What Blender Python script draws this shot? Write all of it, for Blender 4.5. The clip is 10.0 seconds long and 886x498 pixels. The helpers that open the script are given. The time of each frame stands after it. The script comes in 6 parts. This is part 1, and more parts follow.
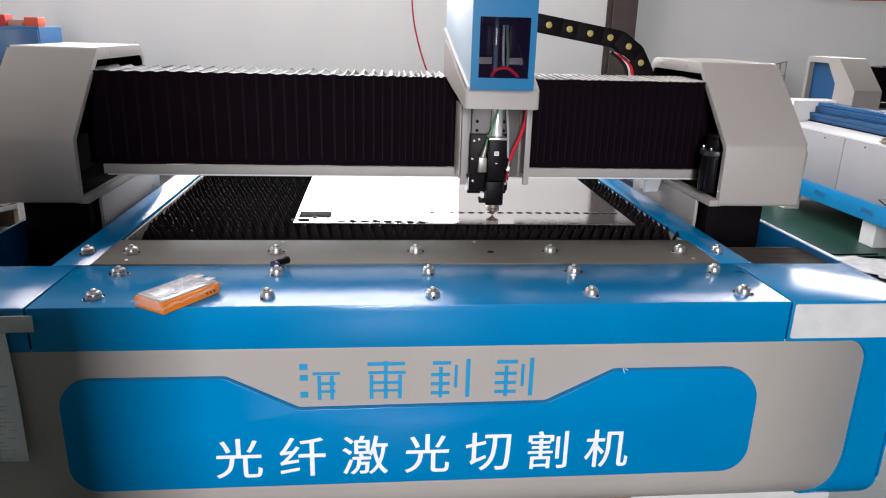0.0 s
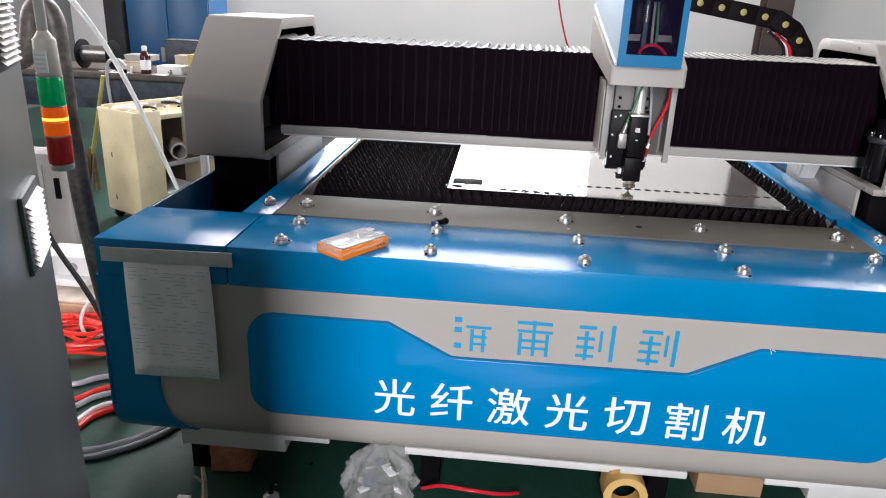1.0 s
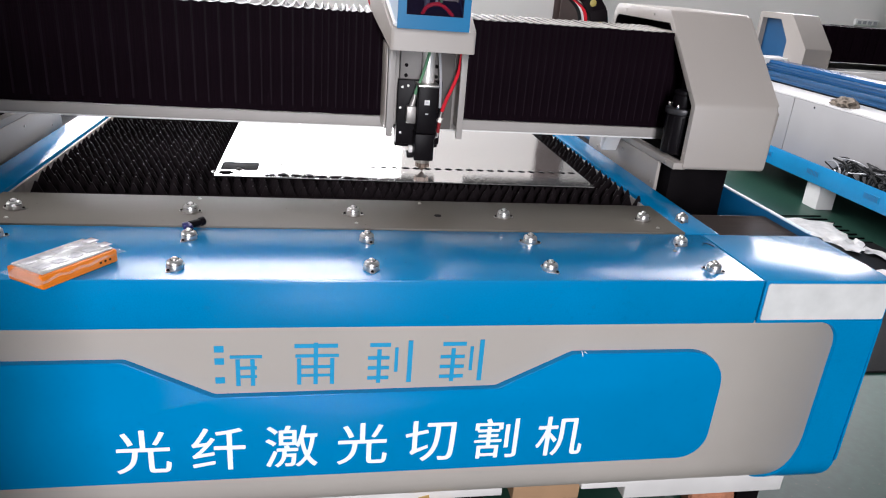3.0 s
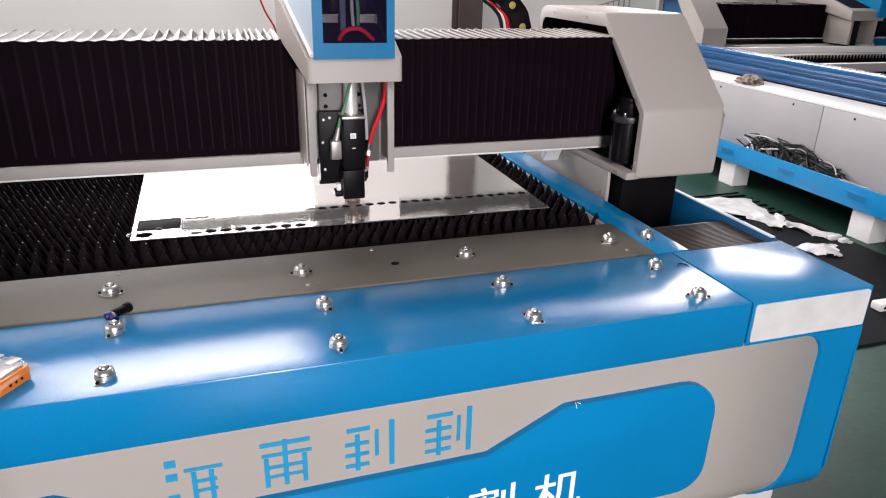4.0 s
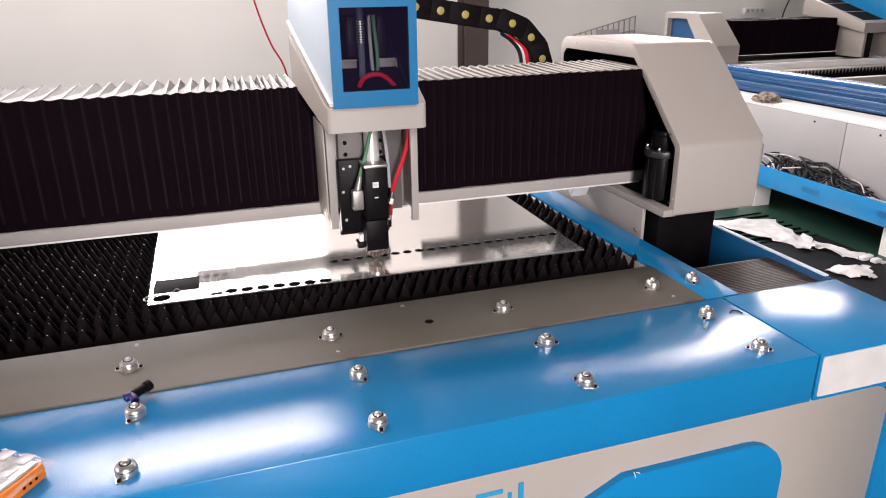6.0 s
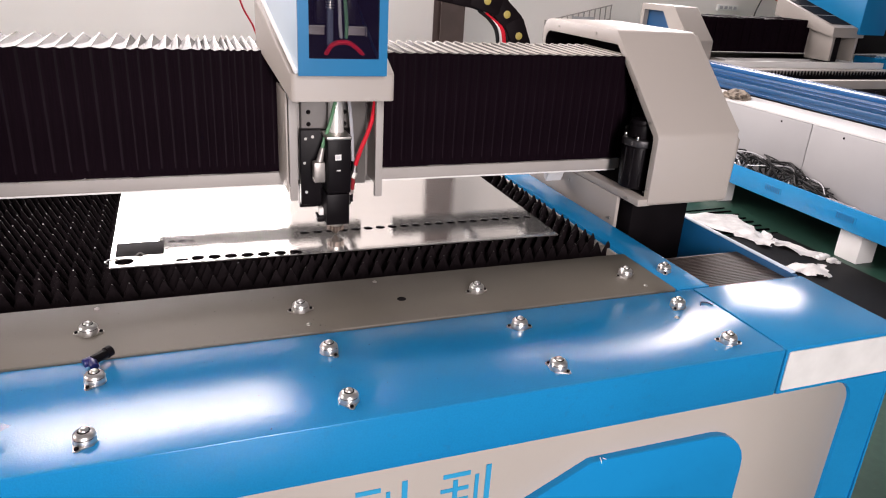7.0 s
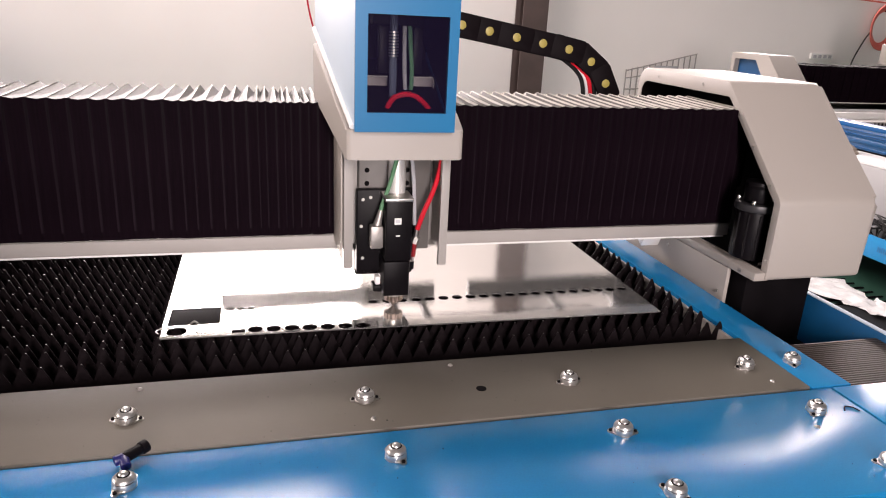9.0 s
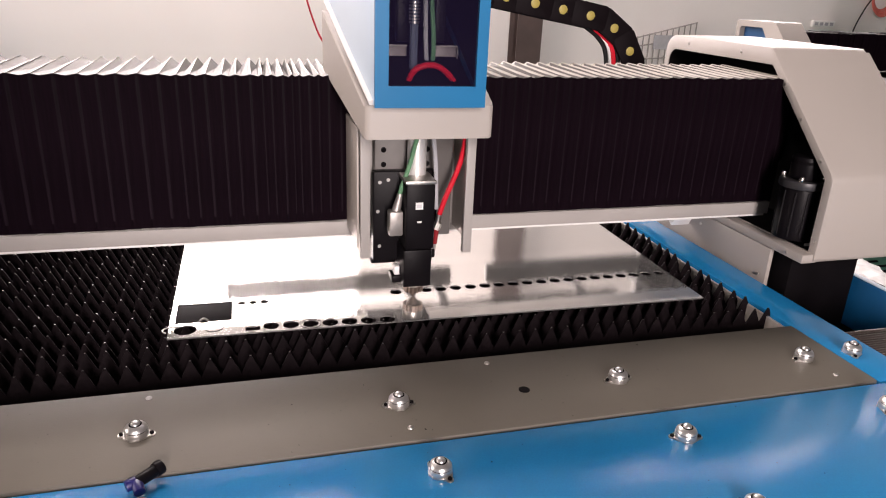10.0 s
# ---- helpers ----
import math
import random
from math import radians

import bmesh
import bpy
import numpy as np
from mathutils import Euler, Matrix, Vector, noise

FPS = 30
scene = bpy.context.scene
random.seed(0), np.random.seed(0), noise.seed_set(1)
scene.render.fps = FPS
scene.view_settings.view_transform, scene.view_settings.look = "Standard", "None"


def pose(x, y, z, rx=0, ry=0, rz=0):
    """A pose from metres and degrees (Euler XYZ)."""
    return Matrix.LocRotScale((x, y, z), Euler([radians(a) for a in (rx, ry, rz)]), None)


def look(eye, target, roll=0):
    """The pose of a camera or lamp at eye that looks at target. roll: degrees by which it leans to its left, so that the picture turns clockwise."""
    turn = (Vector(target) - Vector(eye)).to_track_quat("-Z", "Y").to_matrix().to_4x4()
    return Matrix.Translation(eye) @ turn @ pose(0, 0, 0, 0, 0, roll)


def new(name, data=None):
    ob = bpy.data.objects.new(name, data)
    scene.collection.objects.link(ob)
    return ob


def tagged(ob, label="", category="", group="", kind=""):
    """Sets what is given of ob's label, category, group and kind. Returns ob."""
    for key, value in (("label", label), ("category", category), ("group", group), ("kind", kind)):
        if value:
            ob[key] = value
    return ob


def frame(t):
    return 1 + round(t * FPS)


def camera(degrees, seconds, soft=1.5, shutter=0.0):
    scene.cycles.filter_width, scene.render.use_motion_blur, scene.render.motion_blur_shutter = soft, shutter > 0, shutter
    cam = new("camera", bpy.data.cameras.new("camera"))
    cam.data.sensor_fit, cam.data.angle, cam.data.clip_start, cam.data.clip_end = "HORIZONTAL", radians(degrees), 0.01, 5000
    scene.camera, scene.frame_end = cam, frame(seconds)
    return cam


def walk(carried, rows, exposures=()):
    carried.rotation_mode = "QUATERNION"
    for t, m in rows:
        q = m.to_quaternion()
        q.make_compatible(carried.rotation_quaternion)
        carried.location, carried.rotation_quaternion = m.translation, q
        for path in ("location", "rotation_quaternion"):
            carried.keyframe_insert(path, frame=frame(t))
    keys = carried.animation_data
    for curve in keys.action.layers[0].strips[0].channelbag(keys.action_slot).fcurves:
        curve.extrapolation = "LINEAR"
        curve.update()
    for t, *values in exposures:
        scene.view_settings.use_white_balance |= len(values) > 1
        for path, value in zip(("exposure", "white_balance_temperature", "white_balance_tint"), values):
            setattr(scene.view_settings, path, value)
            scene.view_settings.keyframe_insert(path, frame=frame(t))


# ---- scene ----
cam = camera(64.9, 10.0, soft=1.1)
PATH = [
    (0, (-0.14, -1.677, 1.458), (0.045, 0.222, 0.857), 1.6),
    (0.5, (-0.221, -1.759, 1.461), (-0.271, 0.132, 0.811), 1.9),
    (1, (-0.246, -1.796, 1.462), (-0.392, 0.08, 0.785), 2.4),
    (1.5, (-0.254, -1.757, 1.457), (-0.427, 0.111, 0.763), 2.1),
    (2, (-0.186, -1.627, 1.444), (-0.167, 0.264, 0.793), 2.7),
    (2.5, (-0.102, -1.527, 1.429), (0.074, 0.352, 0.766), 3.5),
    (2.7, (-0.104, -1.498, 1.43), (0.138, 0.362, 0.736), 4.0),
    (3.8, (-0.182, -1.239, 1.477), (0.408, 0.496, 0.677), 3.4),
    (4, (-0.192, -1.198, 1.498), (0.399, 0.558, 0.745), 1.5),
    (4.5, (-0.187, -1.132, 1.529), (0.292, 0.683, 0.838), -0.3),
    (5, (-0.193, -1.089, 1.534), (0.334, 0.708, 0.832), -0.6),
    (6.3, (-0.228, -1.047, 1.535), (0.377, 0.728, 0.839), -0.3),
    (6.5, (-0.237, -1.039, 1.53), (0.421, 0.713, 0.824), 1.1),
    (7, (-0.238, -1.023, 1.521), (0.436, 0.704, 0.771), 3.5),
    (7.5, (-0.192, -1.01, 1.526), (0.331, 0.769, 0.777), 2.6),
    (8, (-0.126, -0.991, 1.514), (0.268, 0.816, 0.751), 2.0),
    (8.5, (-0.121, -0.925, 1.515), (0.339, 0.895, 0.825), 1.8),
    (9, (-0.198, -0.801, 1.505), (0.293, 1.03, 0.867), 2.9),
    (9.5, (-0.23, -0.71, 1.494), (0.311, 1.1, 0.835), 2.7),
    (10, (-0.245, -0.65, 1.483), (0.267, 1.15, 0.777), 2.4),
]
walk(cam, [(t, look(eye, target, roll)) for t, eye, target, roll in PATH], [(0.0, -0.57, 6100, 14), (1.0, -0.41, 6050, 12), (2.7, -0.43, 6050, 13), (4.5, -0.32, 6500, 18), (7.5, -0.21, 6700, 21), (10.0, -0.17, 6950, 24)])

# ---- world and light ----
world = bpy.data.worlds.new("world")
scene.world = world
world.use_nodes = True
wn = world.node_tree.nodes
sky = wn.new("ShaderNodeTexSky")
sky.sky_type = "NISHITA"
sky.sun_disc = False
sky.sun_elevation, sky.sun_rotation = radians(38), radians(200)
world.node_tree.links.new(sky.outputs[0], wn["Background"].inputs[0])
wn["Background"].inputs[1].default_value = 0.12


def window_light(name, x, y, z, rx, rz, w, h, power, color=(1.0, 0.97, 0.93)):
    """An area lamp of daylight; all but the added roof fill stand in an opening of the hall."""
    lamp = bpy.data.lights.new(name, "AREA")
    lamp.shape, lamp.size, lamp.size_y = "RECTANGLE", w, h
    lamp.energy, lamp.color = power, color
    ob = new(name, lamp)
    ob.matrix_world = pose(x, y, z, rx, 0, rz)
    return ob


# tall high windows in the far wall, and the tall hatch behind
WARM = (1.0, 0.96, 0.92)
window_light("daylight_high_window", -1.575, 7.36, 4.25, -90, 0, 4.95, 4.4, 1170, WARM)
window_light("daylight_high_window", 7.6, 7.36, 3.975, -90, 0, 4.6, 3.85, 840, WARM)
# unseen fill lamp below the closed ceiling, added to brighten the far wall
window_light("daylight_roof_fill", -0.9, 6.1, 6.95, 0, 0, 5.4, 1.6, 820, WARM)
window_light("daylight_hatch", -0.32, -5.95, 2.75, 90, 0, 1.0, 3.7, 690, (1.0, 0.97, 0.95))
window_light("daylight_side_window", -5.9, 1.2, 2.6, 90, -90, 2.6, 1.6, 210, (1.0, 0.92, 0.84))


# ---- materials ----
def material(name, color, rough=0.5, metal=0.0, vary=0.12, scale=6.0, grain=0.0, grain_scale=180.0, bump=0.0, bump_scale=300.0,
             speck=0.0, stretch=(1, 1, 1), coat=0.0, emit=0.0, spec=0.5, rough_vary=0.12, rough_grain=0.0):
    """A surface with slow stains, fine grain and fine relief, in object space."""
    m = bpy.data.materials.new(name)
    m.use_nodes = True
    nt = m.node_tree
    n, link = nt.nodes, nt.links.new
    b = n["Principled BSDF"]
    b.inputs["Metallic"].default_value = metal
    b.inputs["Specular IOR Level"].default_value = spec
    if coat:
        b.inputs["Coat Weight"].default_value = coat
        b.inputs["Coat Roughness"].default_value = 0.08
    tc = n.new("ShaderNodeTexCoord")
    mp = n.new("ShaderNodeMapping")
    mp.inputs["Scale"].default_value = stretch
    link(tc.outputs["Object"], mp.inputs[0])
    n1 = n.new("ShaderNodeTexNoise")
    n1.inputs["Scale"].default_value, n1.inputs["Detail"].default_value = scale, 6
    link(mp.outputs[0], n1.inputs["Vector"])
    n2 = n.new("ShaderNodeTexNoise")
    n2.inputs["Scale"].default_value, n2.inputs["Detail"].default_value = grain_scale, 3
    link(mp.outputs[0], n2.inputs["Vector"])
    lo = tuple(c * (1 - vary) for c in color) + (1,)
    hi = tuple(min(1, c * (1 + vary)) for c in color) + (1,)
    ramp = n.new("ShaderNodeValToRGB")
    ramp.color_ramp.elements[0].position, ramp.color_ramp.elements[1].position = 0.3, 0.7
    ramp.color_ramp.elements[0].color, ramp.color_ramp.elements[1].color = lo, hi
    link(n1.outputs[0], ramp.inputs[0])
    out = ramp.outputs[0]
    if grain:
        mix = n.new("ShaderNodeMix")
        mix.data_type, mix.blend_type = "RGBA", "MULTIPLY"
        mix.inputs[0].default_value = grain
        link(out, mix.inputs[6])
        r2 = n.new("ShaderNodeValToRGB")
        r2.color_ramp.elements[0].position, r2.color_ramp.elements[1].position = 0.35, 0.62
        r2.color_ramp.elements[0].color = (0.35, 0.35, 0.35, 1)
        link(n2.outputs[0], r2.inputs[0])
        link(r2.outputs[0], mix.inputs[7])
        out = mix.outputs[2]
    if speck:
        n3 = n.new("ShaderNodeTexNoise")
        n3.inputs["Scale"].default_value, n3.inputs["Detail"].default_value = 60, 2
        link(mp.outputs[0], n3.inputs["Vector"])
        r3 = n.new("ShaderNodeValToRGB")
        r3.color_ramp.elements[0].position, r3.color_ramp.elements[1].position = 0.66, 0.72
        link(n3.outputs[0], r3.inputs[0])
        mul = n.new("ShaderNodeMath")
        mul.operation = "MULTIPLY"
        mul.inputs[1].default_value = speck
        link(r3.outputs[0], mul.inputs[0])
        mix = n.new("ShaderNodeMix")
        mix.data_type = "RGBA"
        link(mul.outputs[0], mix.inputs[0])
        link(out, mix.inputs[6])
        mix.inputs[7].default_value = (0.08, 0.07, 0.06, 1)
        out = mix.outputs[2]
    link(out, b.inputs["Base Color"])
    rr = n.new("ShaderNodeMapRange")
    rr.inputs["To Min"].default_value = max(0.02, rough * (1 - rough_vary))
    rr.inputs["To Max"].default_value = min(1, rough * (1 + rough_vary))
    link(n1.outputs[0], rr.inputs["Value"])
    gloss = rr.outputs[0]
    if rough_grain:
        fine = n.new("ShaderNodeMapRange")
        fine.inputs["From Min"].default_value, fine.inputs["From Max"].default_value = 0.35, 0.65
        fine.inputs["To Min"].default_value, fine.inputs["To Max"].default_value = -rough_grain, rough_grain
        link(n2.outputs[0], fine.inputs["Value"])
        add = n.new("ShaderNodeMath")
        add.use_clamp = True
        link(gloss, add.inputs[0])
        link(fine.outputs[0], add.inputs[1])
        gloss = add.outputs[0]
    link(gloss, b.inputs["Roughness"])
    if bump:
        nb = n.new("ShaderNodeTexNoise")
        nb.inputs["Scale"].default_value, nb.inputs["Detail"].default_value = bump_scale, 2
        link(mp.outputs[0], nb.inputs["Vector"])
        bp = n.new("ShaderNodeBump")
        bp.inputs["Strength"].default_value = bump
        bp.inputs["Distance"].default_value = 0.002
        link(nb.outputs[0], bp.inputs["Height"])
        link(bp.outputs[0], b.inputs["Normal"])
    if emit:
        b.inputs["Emission Color"].default_value = (*color, 1)
        b.inputs["Emission Strength"].default_value = emit
    return m


def glass(name, tint=(1, 1, 1), rough=0.02, alpha=0.25, spec=0.5):
    m = bpy.data.materials.new(name)
    m.use_nodes = True
    b = m.node_tree.nodes["Principled BSDF"]
    b.inputs["Base Color"].default_value = (*tint, 1)
    b.inputs["Roughness"].default_value = rough
    b.inputs["Alpha"].default_value = alpha
    b.inputs["Specular IOR Level"].default_value = spec
    return m


BLUE = material("machine_blue_paint", (0.0006, 0.195, 0.445), 0.185, spec=0.55, vary=0.06, scale=3, grain=0.1, grain_scale=260, bump=0.13, bump_scale=300, speck=0.07, rough_vary=0.25, rough_grain=0.04)
SIGN = material("glossy_sign_blue_paint", (0.0006, 0.195, 0.445), 0.15, spec=0.22, vary=0.05, scale=3, bump=0.02, bump_scale=300, speck=0.03)
BLUE_D = material("dark_blue_paint", (0.002, 0.055, 0.15), 0.4, vary=0.12, scale=4, bump=0.1, speck=0.1)
BLUE_L = material("hood_blue_plastic", (0.0012, 0.145, 0.32), 0.35, spec=0.25, vary=0.05, scale=4, bump=0.02)
PALE = material("lit_pale_blue", (0.58, 0.70, 0.80), 0.4, vary=0.05, scale=4, bump=0.05)
GREY = material("warm_grey_paint", (0.39, 0.355, 0.32), 0.42, vary=0.04, scale=3, bump=0.12, bump_scale=500, speck=0.02)
GREY_T = material("worn_grey_plate_paint", (0.126, 0.113, 0.092), 0.5, spec=0.25, vary=0.08, scale=5, bump=0.1, bump_scale=400, speck=0.12)
CAP = material("light_grey_cover_paint", (0.38, 0.345, 0.312), 0.45, vary=0.03, scale=2, bump=0.15, bump_scale=520)
RAIL = material("rail_grey_metal", (0.34, 0.32, 0.30), 0.5, metal=0.0, spec=0.3, vary=0.06, scale=6, bump=0.06)
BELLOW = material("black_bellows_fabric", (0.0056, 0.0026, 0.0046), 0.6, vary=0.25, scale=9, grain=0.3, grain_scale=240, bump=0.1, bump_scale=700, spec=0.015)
BELLOW_R = material("bellows_lit_roof", (0.042, 0.036, 0.031), 0.55, vary=0.3, scale=12, spec=0.15, bump=0.2)
BELLOW_F = material("bellows_fold_stripe", (0.0074, 0.0042, 0.0064), 0.5, vary=0.8, scale=5, spec=0.03)
BELLOW_E = material("bellows_edge_and_lit_slope", (0.36, 0.33, 0.29), 0.5, spec=0.3, vary=0.15, scale=20)
BLACK = material("black_anodised_metal", (0.005, 0.004, 0.005), 0.42, vary=0.2, scale=20, bump=0.1, spec=0.1)
DARK = material("dark_iron_and_shade", (0.0042, 0.0034, 0.004), 0.6, vary=0.3, scale=12, bump=0.2, spec=0.04)
TOOTH = material("sooty_tooth_steel", (0.0085, 0.0055, 0.0066), 0.6, metal=0.0, spec=0.08, vary=0.35, scale=14, grain=0.5, grain_scale=90, bump=0.3, bump_scale=200)
STEEL = material("polished_steel", (0.66, 0.64, 0.60), 0.26, metal=1.0, vary=0.06, scale=30)
CHROME = material("bright_chromed_steel", (0.70, 0.69, 0.67), 0.34, metal=0.95, vary=0.05, scale=60, rough_vary=0.3)
ZINC = material("zinc_plated_steel", (0.52, 0.50, 0.47), 0.38, metal=1.0, vary=0.1, scale=25, bump=0.1)
SHEET = material("brushed_aluminium_sheet", (0.90, 0.885, 0.86), 0.03, metal=0.86, vary=0.06, scale=3, bump=0.02, bump_scale=160, stretch=(0.15, 6, 1), rough_vary=0.25)


def brushed(m, share=0.07, rough=0.22):
    """A second, streaked gloss across the brushing lines, mixed into a metal."""
    n, link = m.node_tree.nodes, m.node_tree.links.new
    g = n.new("ShaderNodeBsdfAnisotropic")
    g.inputs["Color"].default_value = (0.86, 0.85, 0.83, 1)
    g.inputs["Roughness"].default_value, g.inputs["Anisotropy"].default_value = rough, 0.6
    across = n.new("ShaderNodeCombineXYZ")
    across.inputs[0].default_value = 1.0
    link(across.outputs[0], g.inputs["Tangent"])
    mix = n.new("ShaderNodeMixShader")
    mix.inputs[0].default_value = share
    link(n["Principled BSDF"].outputs[0], mix.inputs[1])
    link(g.outputs[0], mix.inputs[2])
    link(mix.outputs[0], n["Material Output"].inputs["Surface"])


brushed(SHEET)
WHITE = material("white_paint", (0.74, 0.73, 0.71), 0.45, vary=0.05, scale=4, bump=0.08)
WALL = material("white_plaster_wall", (0.83, 0.793, 0.766), 0.85, vary=0.04, scale=0.7, grain=0.05, bump=0.12, bump_scale=60)
# the unseen walls and ceiling are kept dark to cut bounced light
GWALL = material("grey_plaster_wall", (0.13, 0.127, 0.125), 0.85, vary=0.1, scale=0.7, bump=0.12, bump_scale=60)
CEIL = material("grey_sheet_ceiling", (0.10, 0.10, 0.10), 0.8, vary=0.05, scale=0.6)
FLOOR = material("green_floor_paint", (0.016, 0.055, 0.038), 0.42, spec=0.35, vary=0.3, scale=1.6, grain=0.25, grain_scale=30, bump=0.1, bump_scale=60, speck=0.4)
TIP = material("worn_tooth_tip", (0.13, 0.125, 0.12), 0.5, metal=0.5, vary=0.3, scale=40)
HOSE_W = material("white_hose_plastic", (0.90, 0.89, 0.87), 0.35, vary=0.04, scale=10)


def lets_light_through(m, share):
    """Light passes through the thin wall of a milky plastic."""
    n, link = m.node_tree.nodes, m.node_tree.links.new
    g = n.new("ShaderNodeBsdfTranslucent")
    g.inputs["Color"].default_value = (0.92, 0.92, 0.91, 1)
    mix = n.new("ShaderNodeMixShader")
    mix.inputs[0].default_value = share
    link(n["Principled BSDF"].outputs[0], mix.inputs[1])
    link(g.outputs[0], mix.inputs[2])
    link(mix.outputs[0], n["Material Output"].inputs["Surface"])


lets_light_through(HOSE_W, 0.5)
RED = material("red_hose_rubber", (0.62, 0.015, 0.03), 0.3, vary=0.08, scale=20)
GREEN = material("green_hose", (0.10, 0.24, 0.13), 0.35, vary=0.1, scale=20)
CLEAR = material("grey_hose", (0.4, 0.4, 0.42), 0.25, vary=0.1, scale=20)
CABLE = material("black_cable", (0.007, 0.007, 0.0075), 0.5, vary=0.2, scale=30, spec=0.3)
YELLOW = material("yellow_plastic_dot", (0.40, 0.32, 0.075), 0.45, vary=0.12, scale=60)
CHAIN = material("black_chain_plastic", (0.0062, 0.004, 0.005), 0.55, vary=0.2, scale=30, bump=0.1, spec=0.06)
ORANGE = material("orange_plastic_box", (0.87, 0.225, 0.012), 0.35, vary=0.06, scale=20)
FILM = glass("clear_film", (0.95, 0.95, 0.97), 0.12, 0.22)
DGLASS = glass("dark_tinted_window", (0.010, 0.007, 0.022), 0.12, 0.36, 0.06)
INK_C = material("cyan_sign_film", (0.012, 0.27, 0.50), 0.4, vary=0.05, scale=20)
INK_W = material("white_sign_film", (0.86, 0.88, 0.90), 0.45, vary=0.04, scale=30)
PAPER = material("printed_paper", (0.88, 0.87, 0.86), 0.8, vary=0.06, scale=12, bump=0.1, bump_scale=40)
TAPE = material("grey_duct_tape", (0.58, 0.58, 0.57), 0.4, vary=0.12, scale=30, bump=0.2)
INK_G = material("grey_print", (0.58, 0.58, 0.59), 0.7)


# ---- mesh helpers ----
ORIGIN = {}


def thing(name, at, label, category, group="", kind=""):
    """A thing's Empty at its base."""
    ob = new(name)
    ob.empty_display_size = 0.05
    ob.location = at
    ORIGIN[ob.name] = Vector(at)
    return tagged(ob, label, category, group, kind)


def finish(bm, name, mat, smooth=35):
    bmesh.ops.recalc_face_normals(bm, faces=bm.faces)
    me = bpy.data.meshes.new(name)
    bm.to_mesh(me)
    bm.free()
    for m in (mat if isinstance(mat, (list, tuple)) else [mat]):
        me.materials.append(m)
    if smooth:
        me.shade_smooth()
        me.set_sharp_from_angle(angle=radians(smooth))
    return me


def part(name, bm, mat, parent, label="", kind="", smooth=35, at=None):
    """One mesh under a thing or under a part; bm is in world metres. at: the part's own origin."""
    base = Vector(at) if at is not None else ORIGIN[parent.name]
    bmesh.ops.translate(bm, verts=bm.verts, vec=-base)
    ob = new(name, finish(bm, name, mat, smooth))
    ob.parent = parent
    ob.location = base - ORIGIN[parent.name]
    ORIGIN[ob.name] = base
    return tagged(ob, label, kind=kind)


def solo(name, bm, mat, at, label, category="", group="", kind="", smooth=35):
    """A thing that is one mesh; bm is in world metres."""
    bmesh.ops.translate(bm, verts=bm.verts, vec=-Vector(at))
    ob = new(name, finish(bm, name, mat, smooth))
    ob.location = at
    ORIGIN[ob.name] = Vector(at)
    return tagged(ob, label, category, group, kind)


def bx(x0, x1, y0, y1, z0, z1, bev=0.0, bm=None, seg=2, m=None):
    """A box, with bevelled edges."""
    b = bmesh.new()
    bmesh.ops.create_cube(b, size=1)
    for v in b.verts:
        v.co = Vector(((x0 + x1) / 2 + v.co.x * (x1 - x0), (y0 + y1) / 2 + v.co.y * (y1 - y0), (z0 + z1) / 2 + v.co.z * (z1 - z0)))
    if bev:
        bmesh.ops.bevel(b, geom=b.edges[:], offset=bev, segments=seg, affect="EDGES", profile=0.5)
    return merge(bm, b, m)


def merge(bm, b, m=None, mi=0):
    if m is not None:
        bmesh.ops.transform(b, matrix=m, verts=b.verts)
    if mi:
        for f in b.faces:
            f.material_index = mi
    if bm is None:
        return b
    me = bpy.data.meshes.new("tmp")
    b.to_mesh(me)
    b.free()
    bm.from_mesh(me)
    bpy.data.meshes.remove(me)
    return bm


def rod(p0, p1, r0, r1=None, seg=16, bm=None, bev=0.0, mi=0):
    """A cylinder or cone from p0 to p1."""
    b = bmesh.new()
    p0, p1 = Vector(p0), Vector(p1)
    d = p1 - p0
    bmesh.ops.create_cone(b, cap_ends=True, segments=seg, radius1=r0, radius2=r0 if r1 is None else r1, depth=d.length)
    if bev:
        rims = [e for e in b.edges if abs(e.verts[0].co.z - e.verts[1].co.z) < 1e-6]
        bmesh.ops.bevel(b, geom=rims, offset=bev, segments=2, affect="EDGES", profile=0.5)
    m = Matrix.Translation((p0 + p1) / 2) @ d.to_track_quat("Z", "Y").to_matrix().to_4x4()
    return merge(bm, b, m, mi)


